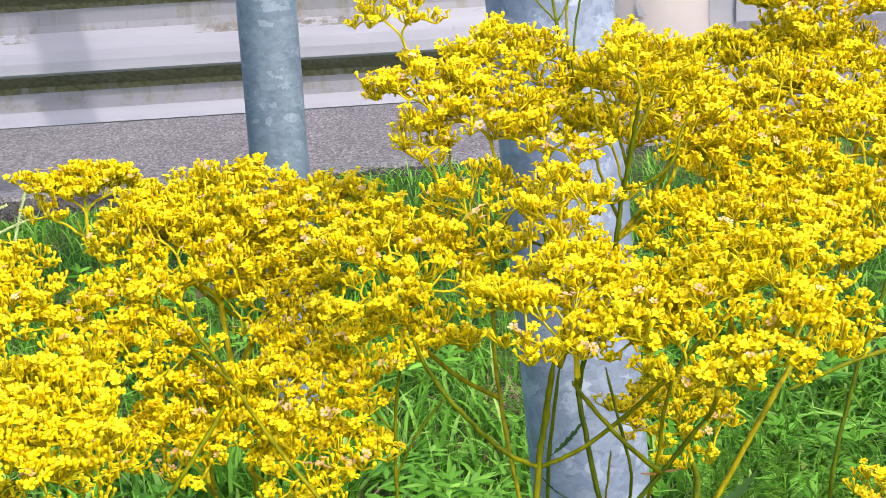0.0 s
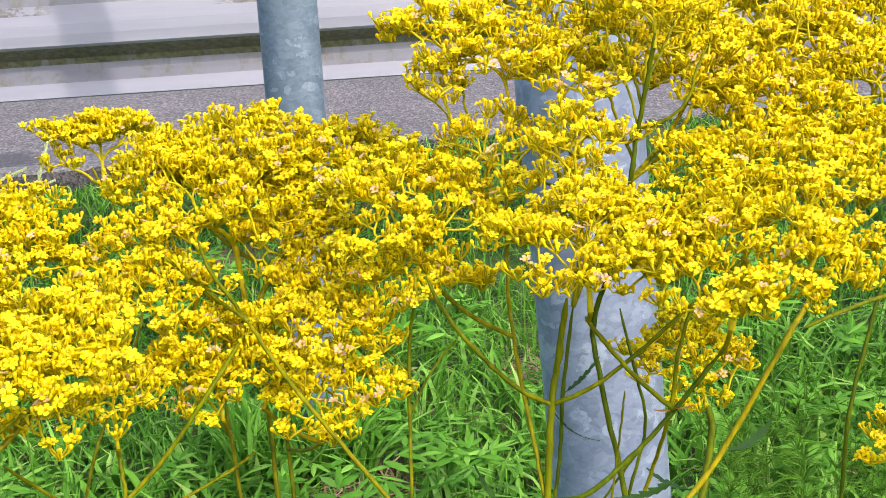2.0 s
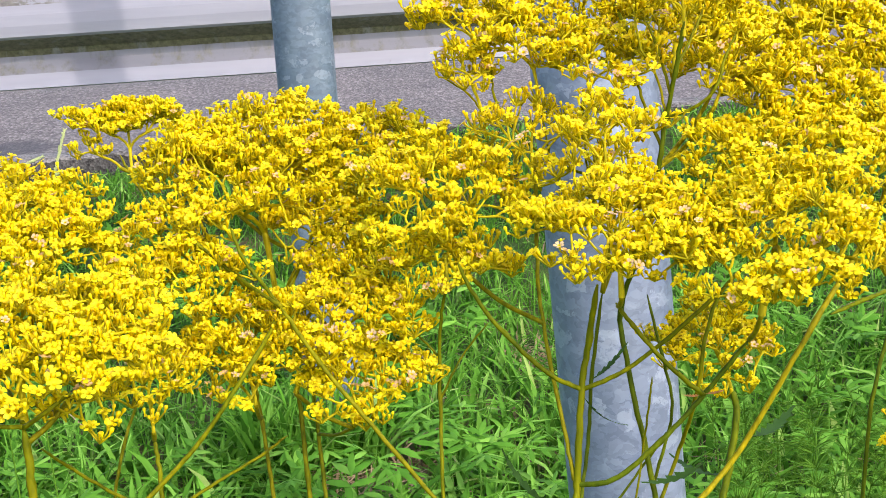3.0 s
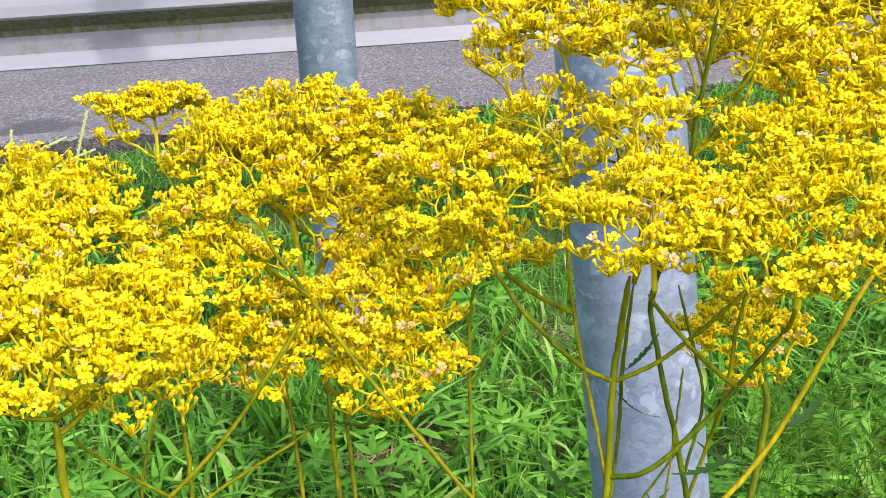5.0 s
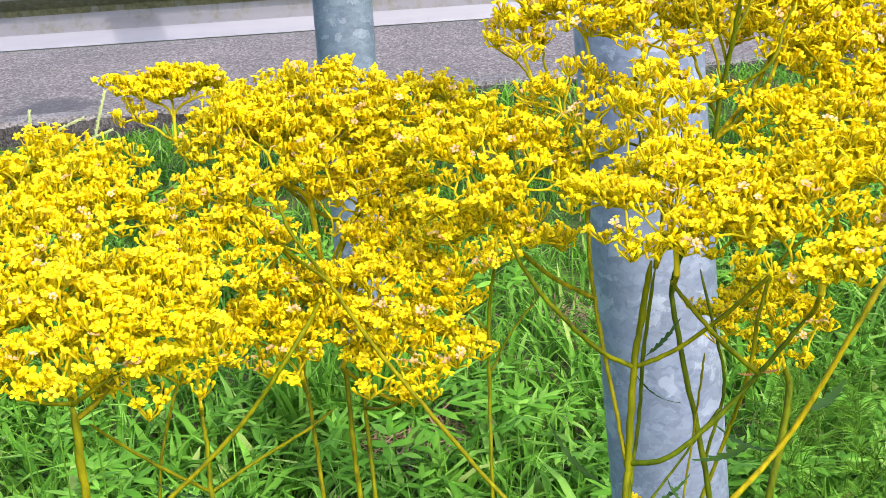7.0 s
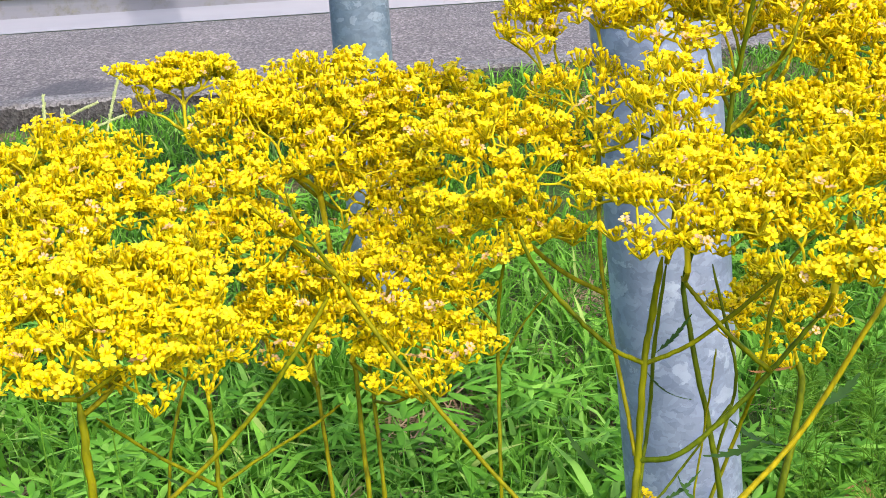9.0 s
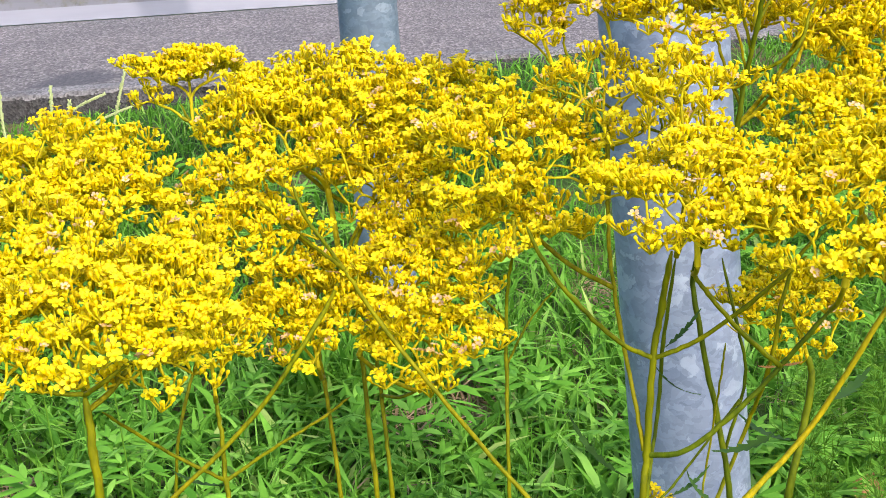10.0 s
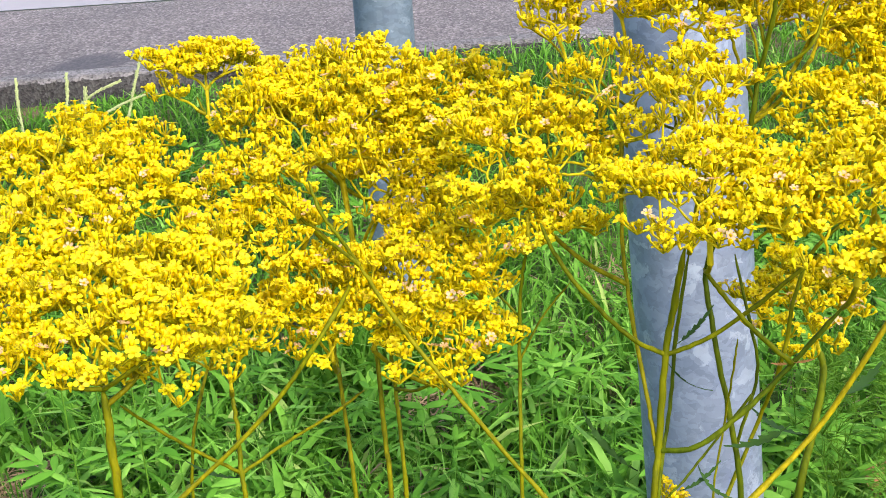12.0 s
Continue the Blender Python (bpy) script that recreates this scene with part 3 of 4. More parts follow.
def plant(label, stems, heads, leaves=()):
    """stems: (material, start radius, end radius, points), the first one from the ground up; heads: flower_head's values."""
    base = Vector(stems[0][3][0])
    base.z = ground_z(base.x, base.y)
    thing = tagged(new("flowering_plant"), label, "flowering plant", "tall yellow flowering plants")
    thing.location = base
    rng = random.Random(len(stems) * 31 + len(heads))
    lines = []
    for i, (material, r0, r1, pts) in enumerate(stems):
        if i == 0:
            pts = [tuple(base - Vector((0, 0, 0.01)))] + list(pts[1:])
        line = [p - base for p in spline(pts, 7)]
        line = [p + Vector((rng.gauss(0, 0.00016), rng.gauss(0, 0.00016), 0)) for p in line]
        n = len(line) - 1
        radii = [0.67 * (r0 + (r1 - r0) * k / n) * (1.22 if k % 14 == 0 else 1.0) * rng.uniform(0.95, 1.05) for k in range(n + 1)]
        radii[-1], radii[-2] = radii[-1] * 0.35, radii[-2] * 0.75
        g = Geo()
        g.tube(line, radii, 9)
        part("stem" if i == 0 else "branch", g, material, thing)
        lines.append(line)
    for h in heads:
        node = Vector(h[0]) - base
        near = min((p for ln in lines for p in ln), key=lambda p: (p - node).length + max(0.0, p.z - node.z + 0.5 * (p - node).xy.length) * 1.2)
        if (near - node).length > 0.002:
            g = Geo()
            mid = near.lerp(node, 0.5) + Vector((0, 0, -0.07 * (near - node).length))
            line = spline([near, mid, node], 6)
            g.tube(line, [0.0011 - 0.0001 * k / (len(line) - 1) for k in range(len(line))], 8)
            part("branch", g, STEM_GOLD, thing)
        flower_head(base, thing, *h[:5], **h[5])
    for root, tip, w, sag, *dry in leaves:
        g = Geo()
        lobed_leaf(g, Vector(root) - base, Vector(tip) - base, w * 0.55, sag, rng, 7)
        part("leaf", g, BRACT if dry else LEAF, thing, "small withered orange-brown leaf" if dry else "dark green lobed leaf")
    return thing


plant("yellow flowering plant with forked olive stems before the bright post",
      [(STEM, 0.0024, 0.0019, [(0.0199, 0.4628, -0.1000), (0.0219, 0.4647, 0.6860), (0.0241, 0.4711, 0.7040), (0.0277, 0.4773, 0.7432), (0.0315, 0.4797, 0.7646), (0.0352, 0.4772, 0.7876)]),
       (STEM, 0.0016, 0.0012, [(0.0277, 0.4773, 0.7432), (0.0147, 0.4737, 0.7519), (-0.0025, 0.4777, 0.7687), (-0.0141, 0.4818, 0.7842), (-0.0203, 0.4856, 0.7972)]),
       (STEM, 0.0015, 0.0012, [(0.0277, 0.4773, 0.7432), (0.0434, 0.4760, 0.7502), (0.0622, 0.4724, 0.7653), (0.0781, 0.4687, 0.7812), (0.0847, 0.4709, 0.7858)]),
       (STEM_GREEN, 0.0018, 0.0015, [(0.0241, 0.4711, 0.7040), (0.0381, 0.4663, 0.7077), (0.0580, 0.4682, 0.7230), (0.0765, 0.4711, 0.7418), (0.0936, 0.4698, 0.7642)]),
       (STEM, 0.0016, 0.0012, [(0.0754, 0.4709, 0.7414), (0.0598, 0.4694, 0.7572), (0.0477, 0.4683, 0.7731), (0.0415, 0.4706, 0.7817)]),
       (STEM_GOLD, 0.0014, 0.0012, [(0.0230, 0.4716, 0.7058), (0.0204, 0.4807, 0.7240), (0.0156, 0.4953, 0.7527), (0.0131, 0.5095, 0.7797), (0.0138, 0.5242, 0.8071), (0.0150, 0.5319, 0.8293)]),
       (STEM_GREEN, 0.0014, 0.0012, [(0.0213, 0.4641, 0.4500), (0.0225, 0.4750, 0.5900), (0.0254, 0.4899, 0.6715), (0.0314, 0.5028, 0.7079), (0.0341, 0.5030, 0.7389), (0.0394, 0.5053, 0.7754)])],
      [((-0.0210, 0.5238, 0.7849), (-0.0278, 0.5325, 0.8162), 0.0355, 0.0165, 101, dict(slope=0.3)), ((0.0423, 0.4554, 0.7884), (0.0422, 0.4615, 0.8138), 0.0349, 0.0117, 102, dict()), ((0.0938, 0.4491, 0.7808), (0.1017, 0.4551, 0.8058), 0.0440, 0.0147, 103, dict(slope=0.3)),
       ((0.0440, 0.5056, 0.8048), (0.0416, 0.5134, 0.8424), 0.0181, 0.0100, 104, dict(dense=.42, deep=.25)), ((0.0581, 0.5343, 0.8162), (0.0518, 0.5391, 0.8417), 0.0197, 0.0100, 105, dict(dense=.4, narrow=.5)), ((0.0150, 0.5388, 0.8030), (0.0132, 0.5494, 0.8397), 0.0231, 0.0117, 106, dict(dense=.5)), ((0.0136, 0.5122, 0.8032), (0.0375, 0.5219, 0.8248), 0.0248, 0.0149, 107, dict(dense=.45))],
      [((0.0185, 0.5108, 0.6727), (-0.0052, 0.5364, 0.6924), 0.0045, 0.006), ((0.0860, 0.5228, 0.6882), (0.0552, 0.5085, 0.6863), 0.0075, 0.004), ((0.0316, 0.4788, 0.7464), (0.0500, 0.5088, 0.7514), 0.003, 0.002),
       ((0.0425, 0.4958, 0.6841), (0.0576, 0.4924, 0.6695), 0.005, 0.004), ((0.0330, 0.4825, 0.6788), (0.0533, 0.5062, 0.6802), 0.003, 0.003), ((0.0281, 0.4765, 0.7406), (0.0473, 0.4881, 0.7224), 0.0035, 0.003),
       ((0.0750, 0.4702, 0.7416), (0.0672, 0.4690, 0.7424), 0.0030, 0.0008, True), ((0.0760, 0.4702, 0.7418), (0.0838, 0.4690, 0.7436), 0.0032, 0.0006, True)])

plant("tall yellow flowering plant with dark green stem and broad tiers",
      [(STEM_GREEN, 0.0021, 0.0014, [(0.0679, 0.5287, -0.1000), (0.0645, 0.5195, 0.6537), (0.0595, 0.5270, 0.6927), (0.0532, 0.5340, 0.7307), (0.0510, 0.5418, 0.7544), (0.0658, 0.5363, 0.8026), (0.0694, 0.5371, 0.8275), (0.0722, 0.5389, 0.8432), (0.0756, 0.5352, 0.8621), (0.0788, 0.5302, 0.8841)]),
       (STEM, 0.0011, 0.0008, [(0.0740, 0.5370, 0.8530), (0.0700, 0.5430, 0.8700), (0.0655, 0.5520, 0.8850)]),
       (STEM, 0.0011, 0.0008, [(0.0760, 0.5346, 0.8650), (0.0830, 0.5390, 0.8760), (0.0905, 0.5480, 0.8890)]),
       (STEM, 0.0012, 0.0009, [(0.0700, 0.5377, 0.8299), (0.0646, 0.5463, 0.8447), (0.0615, 0.5550, 0.8597), (0.0599, 0.5591, 0.8767)]),
       (STEM_GOLD, 0.0009, 0.0007, [(0.0722, 0.5392, 0.8444), (0.0683, 0.5401, 0.8612), (0.0618, 0.5376, 0.8726), (0.0592, 0.5414, 0.8886)]),
       (STEM, 0.0012, 0.0008, [(0.0721, 0.5387, 0.8425), (0.0838, 0.5368, 0.8467), (0.0926, 0.5338, 0.8553), (0.0968, 0.5366, 0.8668), (0.1021, 0.5391, 0.8770)]),
       (STEM, 0.0010, 0.0008, [(0.0682, 0.5368, 0.8176), (0.0472, 0.5492, 0.8145), (0.0228, 0.5561, 0.8232), (0.0063, 0.5595, 0.8384), (-0.0011, 0.5626, 0.8516), (-0.0024, 0.5708, 0.8645), (-0.0073, 0.5744, 0.8796)]),
       (STEM_GOLD, 0.0008, 0.0006, [(0.0063, 0.5595, 0.8384), (-0.0060, 0.5610, 0.8452), (-0.0131, 0.5631, 0.8542), (-0.0246, 0.5648, 0.8622)]),
       (STEM, 0.0008, 0.0006, [(0.0228, 0.5561, 0.8232), (0.0201, 0.5602, 0.8406), (0.0191, 0.5626, 0.8505)]),
       (STEM, 0.0008, 0.0006, [(0.0386, 0.5499, 0.8181), (0.0376, 0.5535, 0.8333), (0.0376, 0.5569, 0.8475)]),
       (STEM, 0.0009, 0.0007, [(-0.0024, 0.5708, 0.8645), (-0.0072, 0.5776, 0.8715), (-0.0137, 0.5906, 0.8832), (-0.0181, 0.6037, 0.8953)]),
       (STEM, 0.0011, 0.0009, [(0.0599, 0.5591, 0.8767), (0.0417, 0.5803, 0.8802), (0.0283, 0.5915, 0.8848)]),
       (STEM, 0.0013, 0.0011, [(0.0599, 0.5591, 0.8767), (0.0566, 0.5927, 0.8885), (0.0516, 0.6084, 0.9111), (0.0499, 0.6127, 0.9294)]),
       (STEM, 0.0008, 0.0006, [(0.0516, 0.6084, 0.9111), (0.0458, 0.6099, 0.9179), (0.0390, 0.6116, 0.9253)]),
       (STEM, 0.0008, 0.0006, [(0.0516, 0.6082, 0.9106), (0.0559, 0.6100, 0.9176), (0.0595, 0.6116, 0.9242)]),
       (STEM_GOLD, 0.0010, 0.0008, [(0.0566, 0.5927, 0.8885), (0.0564, 0.6071, 0.9057), (0.0573, 0.6127, 0.9290)]),
       (STEM_GREEN, 0.0009, 0.0008, [(0.0566, 0.5927, 0.8885), (0.0609, 0.6084, 0.9106), (0.0644, 0.6121, 0.9260)]),
       (STEM_GREEN, 0.0010, 0.0008, [(0.0690, 0.5256, 0.7015), (0.0548, 0.5275, 0.6800), (0.0390, 0.5201, 0.6630), (0.0312, 0.5169, 0.6558)]),
       (STEM_GREEN, 0.0012, 0.0010, [(0.0627, 0.5269, 0.6759), (0.0718, 0.5290, 0.7107), (0.0675, 0.5274, 0.7383), (0.0622, 0.5356, 0.7641)]),
       (STEM, 0.0009, 0.0007, [(0.0652, 0.5214, 0.5000), (0.0560, 0.5130, 0.6050), (0.0508, 0.5096, 0.6597), (0.0562, 0.5198, 0.6881), (0.0608, 0.5205, 0.7202), (0.0625, 0.5238, 0.7294)])],
      [((-0.0042, 0.5660, 0.8658), (-0.0132, 0.5699, 0.8868), 0.0223, 0.0100, 108, dict(dense=.9, deep=.3, spread=.9)), ((-0.0074, 0.5564, 0.8474), (-0.0141, 0.5585, 0.8652), 0.0114, 0.0094, 109, dict(dense=1.1, deep=.3, spread=.9)), ((0.0188, 0.5569, 0.8485), (0.0151, 0.5626, 0.8754), 0.0185, 0.0100, 110, dict(dense=.95, deep=.3)), ((0.0350, 0.5995, 0.8751), (0.0274, 0.6043, 0.8955), 0.0265, 0.0100, 111, dict()), ((0.0756, 0.5352, 0.8621), (0.0862, 0.5965, 0.8869), 0.0431, 0.0259, 112, dict(slope=0.12)), ((0.1431, 0.6555, 0.8456), (0.1771, 0.6641, 0.8796), 0.0610, 0.0281, 113, dict()), ((0.0982, 0.5666, 0.8418), (0.1071, 0.5723, 0.8581), 0.0246, 0.0100, 114, dict(dense=.7)), ((0.1152, 0.6084, 0.8649), (0.1619, 0.6116, 0.8720), 0.0249, 0.0129, 115, dict(dense=.7)),
       ((-0.0184, 0.6138, 0.8944), (-0.0265, 0.6193, 0.9178), 0.0170, 0.0100, 116, dict(dense=.7, deep=.15, spread=.8)), ((0.0373, 0.5520, 0.8484), (0.0481, 0.5561, 0.8649), 0.0251, 0.0100, 117, dict(dense=.9, deep=.3)), ((0.0788, 0.5302, 0.8780), (0.0800, 0.5360, 0.8960), 0.0200, 0.0080, 149, dict(dense=.75))])

plant("yellow flowering plant with a thick golden slanting stem",
      [(STEM_GOLD, 0.0021, 0.0016, [(0.0289, 0.4520, -0.1000), (0.0357, 0.4638, 0.6542), (0.0670, 0.4853, 0.6772), (0.0944, 0.5051, 0.6961), (0.1318, 0.5154, 0.7551), (0.1543, 0.5365, 0.7773), (0.1712, 0.5525, 0.8006), (0.1782, 0.5688, 0.8254), (0.1765, 0.5731, 0.8430)]),
       (STEM, 0.0013, 0.0010, [(0.1712, 0.5525, 0.8006), (0.1817, 0.5543, 0.8075), (0.1898, 0.5567, 0.8169)]),
       (STEM, 0.0013, 0.0010, [(0.1782, 0.5688, 0.8254), (0.1631, 0.5707, 0.8337), (0.1482, 0.5731, 0.8445)])],
      [((0.1815, 0.5354, 0.8145), (0.1785, 0.5384, 0.8269), 0.0258, 0.0100, 118, dict()), ((0.1411, 0.5753, 0.8327), (0.1398, 0.5811, 0.8463), 0.0329, 0.0153, 119, dict(dense=1.0)), ((0.1822, 0.5909, 0.8316), (0.1958, 0.5983, 0.8547), 0.0351, 0.0218, 120, dict())])

plant("yellow flowering plant with thin olive stem behind the others",
      [(STEM, 0.0016, 0.0013, [(0.0391, 0.5203, -0.1000), (0.0447, 0.5249, 0.6129), (0.0613, 0.5459, 0.6386), (0.0784, 0.5594, 0.6734), (0.0835, 0.5399, 0.7082), (0.0955, 0.5419, 0.7602), (0.1194, 0.5472, 0.7812), (0.1277, 0.5502, 0.7931)])],
      [((0.1233, 0.5263, 0.8010), (0.1268, 0.5310, 0.8234), 0.0420, 0.0100, 121, dict())])

plant("low yellow flowering plant on a thick dark green stem",
      [(STEM_GREEN, 0.0030, 0.0024, [(0.0918, 0.5483, -0.1000), (0.0950, 0.5485, 0.6366), (0.1035, 0.5597, 0.6668), (0.1092, 0.5696, 0.6943), (0.1073, 0.5720, 0.7020)])],
      [((0.1073, 0.5716, 0.7007), (0.0996, 0.5805, 0.7293), 0.0278, 0.0220, 122, dict())],
      [((0.1034, 0.5588, 0.6643), (0.0890, 0.6530, 0.6335), 0.006, 0.005), ((0.1230, 0.6029, 0.6634), (0.1560, 0.6478, 0.6612), 0.009, 0.005)])

plant("yellow flowering plant with a long straight slanting olive stem",
      [(STEM, 0.0015, 0.0013, [(-0.1996, 0.4057, -0.1000), (-0.1920, 0.4087, 0.6834), (-0.1637, 0.4395, 0.7034), (-0.1288, 0.4582, 0.7327), (-0.1031, 0.4720, 0.7656), (-0.0983, 0.5222, 0.7715), (-0.0906, 0.5700, 0.7850), (-0.0672, 0.5900, 0.8059)])],
      [((-0.0616, 0.5862, 0.8081), (-0.0612, 0.5982, 0.8297), 0.0290, 0.0100, 123, dict(slope=0.08)), ((-0.1278, 0.5915, 0.7969), (-0.1295, 0.6014, 0.8215), 0.0209, 0.0100, 124, dict(slope=0.08)), ((-0.0968, 0.6037, 0.7924), (-0.1013, 0.6142, 0.8115), 0.0240, 0.0100, 125, dict(slope=0.08))])

plant("yellow flowering plant leaning on a long olive stem",
      [(STEM, 0.0015, 0.0013, [(0.0104, 0.4222, -0.1000), (0.0053, 0.4242, 0.6715), (-0.0216, 0.4507, 0.6948), (-0.0567, 0.4617, 0.7373), (-0.0786, 0.4735, 0.7630), (-0.0940, 0.4888, 0.7812)]),
       (STEM, 0.0013, 0.0011, [(-0.0940, 0.4888, 0.7812), (-0.1059, 0.5152, 0.7844), (-0.1139, 0.5184, 0.7962), (-0.1183, 0.5220, 0.8079)]),
       (STEM, 0.0012, 0.0010, [(-0.0940, 0.4888, 0.7812), (-0.1173, 0.5246, 0.7842), (-0.1361, 0.5375, 0.7964), (-0.1433, 0.5393, 0.8039)])],
      [((-0.1088, 0.5686, 0.7549), (-0.1186, 0.5899, 0.8147), 0.0485, 0.0180, 126, dict(dense=1.1, slope=0.42)), ((-0.1438, 0.5425, 0.7820), (-0.1610, 0.5454, 0.7957), 0.0218, 0.0130, 127, dict(dense=.8)), ((-0.1422, 0.5773, 0.7903), (-0.1536, 0.5887, 0.8272), 0.0172, 0.0141, 128, dict(dense=.75, slope=0.1)), ((-0.1296, 0.5284, 0.7677), (-0.1391, 0.5323, 0.7819), 0.0239, 0.0102, 129, dict(dense=.8)), ((-0.1060, 0.5707, 0.7603), (-0.0856, 0.5829, 0.7933), 0.0271, 0.0157, 130, dict(dense=1.05, slope=0.35)), ((-0.1015, 0.5405, 0.7638), (-0.0735, 0.5479, 0.7792), 0.0180, 0.0100, 131, dict(dense=0.95, slope=0.3))])

plant("yellow flowering plant with a short stout stem and very broad head",
      [(STEM, 0.0024, 0.0022, [(-0.1648, 0.3951, -0.1000), (-0.1704, 0.3946, 0.7294), (-0.1715, 0.3978, 0.7483), (-0.1731, 0.4022, 0.7681)]),
       (STEM, 0.0013, 0.0011, [(-0.1731, 0.4022, 0.7681), (-0.1835, 0.3971, 0.7718), (-0.1950, 0.3981, 0.7780), (-0.2066, 0.3982, 0.7815)]),
       (STEM, 0.0014, 0.0011, [(-0.1731, 0.4022, 0.7681), (-0.1639, 0.3999, 0.7743), (-0.1550, 0.4028, 0.7802)]),
       (STEM, 0.0013, 0.0011, [(-0.1731, 0.4022, 0.7681), (-0.1922, 0.4389, 0.7723), (-0.2222, 0.5014, 0.7778)])],
      [((-0.1745, 0.4072, 0.7675), (-0.1774, 0.4171, 0.7936), 0.0520, 0.0120, 132, dict(dense=1.05, narrow=0.85, slope=0.12)), ((-0.1599, 0.4160, 0.7735), (-0.1533, 0.4151, 0.7690), 0.0154, 0.0100, 133, dict(dense=.5)), ((-0.2299, 0.5201, 0.7726), (-0.2259, 0.5358, 0.8195), 0.0425, 0.0220, 134, dict(slope=0.12)), ((-0.1724, 0.4805, 0.7641), (-0.1635, 0.4900, 0.7896), 0.0161, 0.0132, 135, dict(dense=.8)), ((-0.2099, 0.4682, 0.7702), (-0.2179, 0.4782, 0.8019), 0.0305, 0.0100, 136, dict()), ((-0.2054, 0.5122, 0.7734), (-0.1947, 0.5227, 0.8013), 0.0185, 0.0100, 137, dict(dense=.8))])

plant("yellow flowering plant with a V-shaped pair of low branches",
      [(STEM, 0.0017, 0.0013, [(-0.1426, 0.4589, -0.1000), (-0.1435, 0.4588, 0.6919), (-0.1451, 0.4620, 0.7017), (-0.1463, 0.4677, 0.7188), (-0.1481, 0.4728, 0.7342)]),
       (STEM, 0.0012, 0.0009, [(-0.1451, 0.4620, 0.7017), (-0.1642, 0.4551, 0.7181), (-0.1764, 0.4481, 0.7324), (-0.1833, 0.4406, 0.7435)]),
       (STEM, 0.0012, 0.0009, [(-0.1451, 0.4620, 0.7017), (-0.1278, 0.4861, 0.7051), (-0.1119, 0.5094, 0.7066), (-0.1020, 0.5221, 0.7099)])],
      [((-0.1455, 0.4638, 0.7384), (-0.1481, 0.4710, 0.7603), 0.0180, 0.0148, 138, dict(dense=.8))],
      [((-0.1447, 0.4615, 0.7001), (-0.1764, 0.4881, 0.6941), 0.003, 0.003)])

plant("yellow flowering plant with slender upright stems and drooping lower flowers",
      [(STEM, 0.0019, 0.0015, [(-0.0911, 0.5162, -0.1000), (-0.0926, 0.5161, 0.6582), (-0.0952, 0.5260, 0.6881), (-0.0973, 0.5358, 0.7175), (-0.0990, 0.5389, 0.7274)]),
       (STEM, 0.0016, 0.0013, [(-0.0921, 0.5161, 0.4000), (-0.1030, 0.5148, 0.5600), (-0.1086, 0.5141, 0.6572), (-0.1119, 0.5247, 0.6891), (-0.1149, 0.5323, 0.7125), (-0.1170, 0.5375, 0.7285)]),
       (STEM, 0.0016, 0.0013, [(-0.0919, 0.5161, 0.4500), (-0.0868, 0.5160, 0.6000), (-0.0861, 0.5170, 0.6670), (-0.0880, 0.5258, 0.6911), (-0.0903, 0.5350, 0.7170), (-0.0915, 0.5389, 0.7290)]),
       (STEM, 0.0012, 0.0010, [(-0.0893, 0.5310, 0.7060), (-0.0769, 0.5149, 0.7127), (-0.0634, 0.5092, 0.7231), (-0.0533, 0.5139, 0.7341)])],
      [((-0.1100, 0.4979, 0.7347), (-0.1139, 0.5065, 0.7612), 0.0277, 0.0196, 139, dict(dense=0.95)), ((-0.0932, 0.5008, 0.7382), (-0.0718, 0.5133, 0.7689), 0.0337, 0.0156, 140, dict(dense=1.0)), ((-0.0592, 0.4908, 0.7301), (-0.0611, 0.4954, 0.7441), 0.0271, 0.0100, 141, dict(dense=.8)), ((-0.1118, 0.5070, 0.7307), (-0.1294, 0.5126, 0.7524), 0.0173, 0.0100, 142, dict(dense=.6))])

plant("slim yellow flowering plant with one small flat head",
      [(STEM, 0.0013, 0.0010, [(-0.1997, 0.5609, -0.1000), (-0.2008, 0.5637, 0.6426), (-0.1952, 0.5779, 0.6827), (-0.1760, 0.6336, 0.7474), (-0.1876, 0.6563, 0.7864), (-0.2000, 0.6711, 0.8023), (-0.2066, 0.6747, 0.8149)]),
       (STEM, 0.0008, 0.0006, [(-0.2000, 0.6711, 0.8023), (-0.1964, 0.6737, 0.8091), (-0.1873, 0.6794, 0.8231)])],
      [((-0.2000, 0.6711, 0.8023), (-0.2017, 0.6811, 0.8312), 0.0310, 0.0040, 143, dict(dense=1.3, spread=0.7, deep=.1, narrow=.35, size=.0045, slope=0.1)), ((-0.2062, 0.6725, 0.8082), (-0.2213, 0.6742, 0.8178), 0.0104, 0.0086, 144, dict(dense=.6, spread=.6, deep=.1, narrow=.4, size=.0045, slope=0.1))])

plant("slim yellow flowering plant with a thin green stem",
      [(STEM, 0.0013, 0.0010, [(-0.0315, 0.4765, -0.1000), (-0.0314, 0.4782, 0.6849), (-0.0309, 0.4949, 0.7340), (-0.0292, 0.5009, 0.7668), (-0.0259, 0.4987, 0.7825)]),
       (STEM, 0.0008, 0.0006, [(-0.0309, 0.4949, 0.7340), (-0.0209, 0.5017, 0.7512), (-0.0088, 0.5072, 0.7638)]),
       (STEM, 0.0008, 0.0006, [(-0.0303, 0.5010, 0.7518), (-0.0394, 0.5033, 0.7612), (-0.0462, 0.5051, 0.7683)])],
      [((-0.0256, 0.5093, 0.7939), (-0.0269, 0.5201, 0.7889), 0.0265, 0.0100, 145, dict(dense=.9, slope=0.06, size=0.0042))])

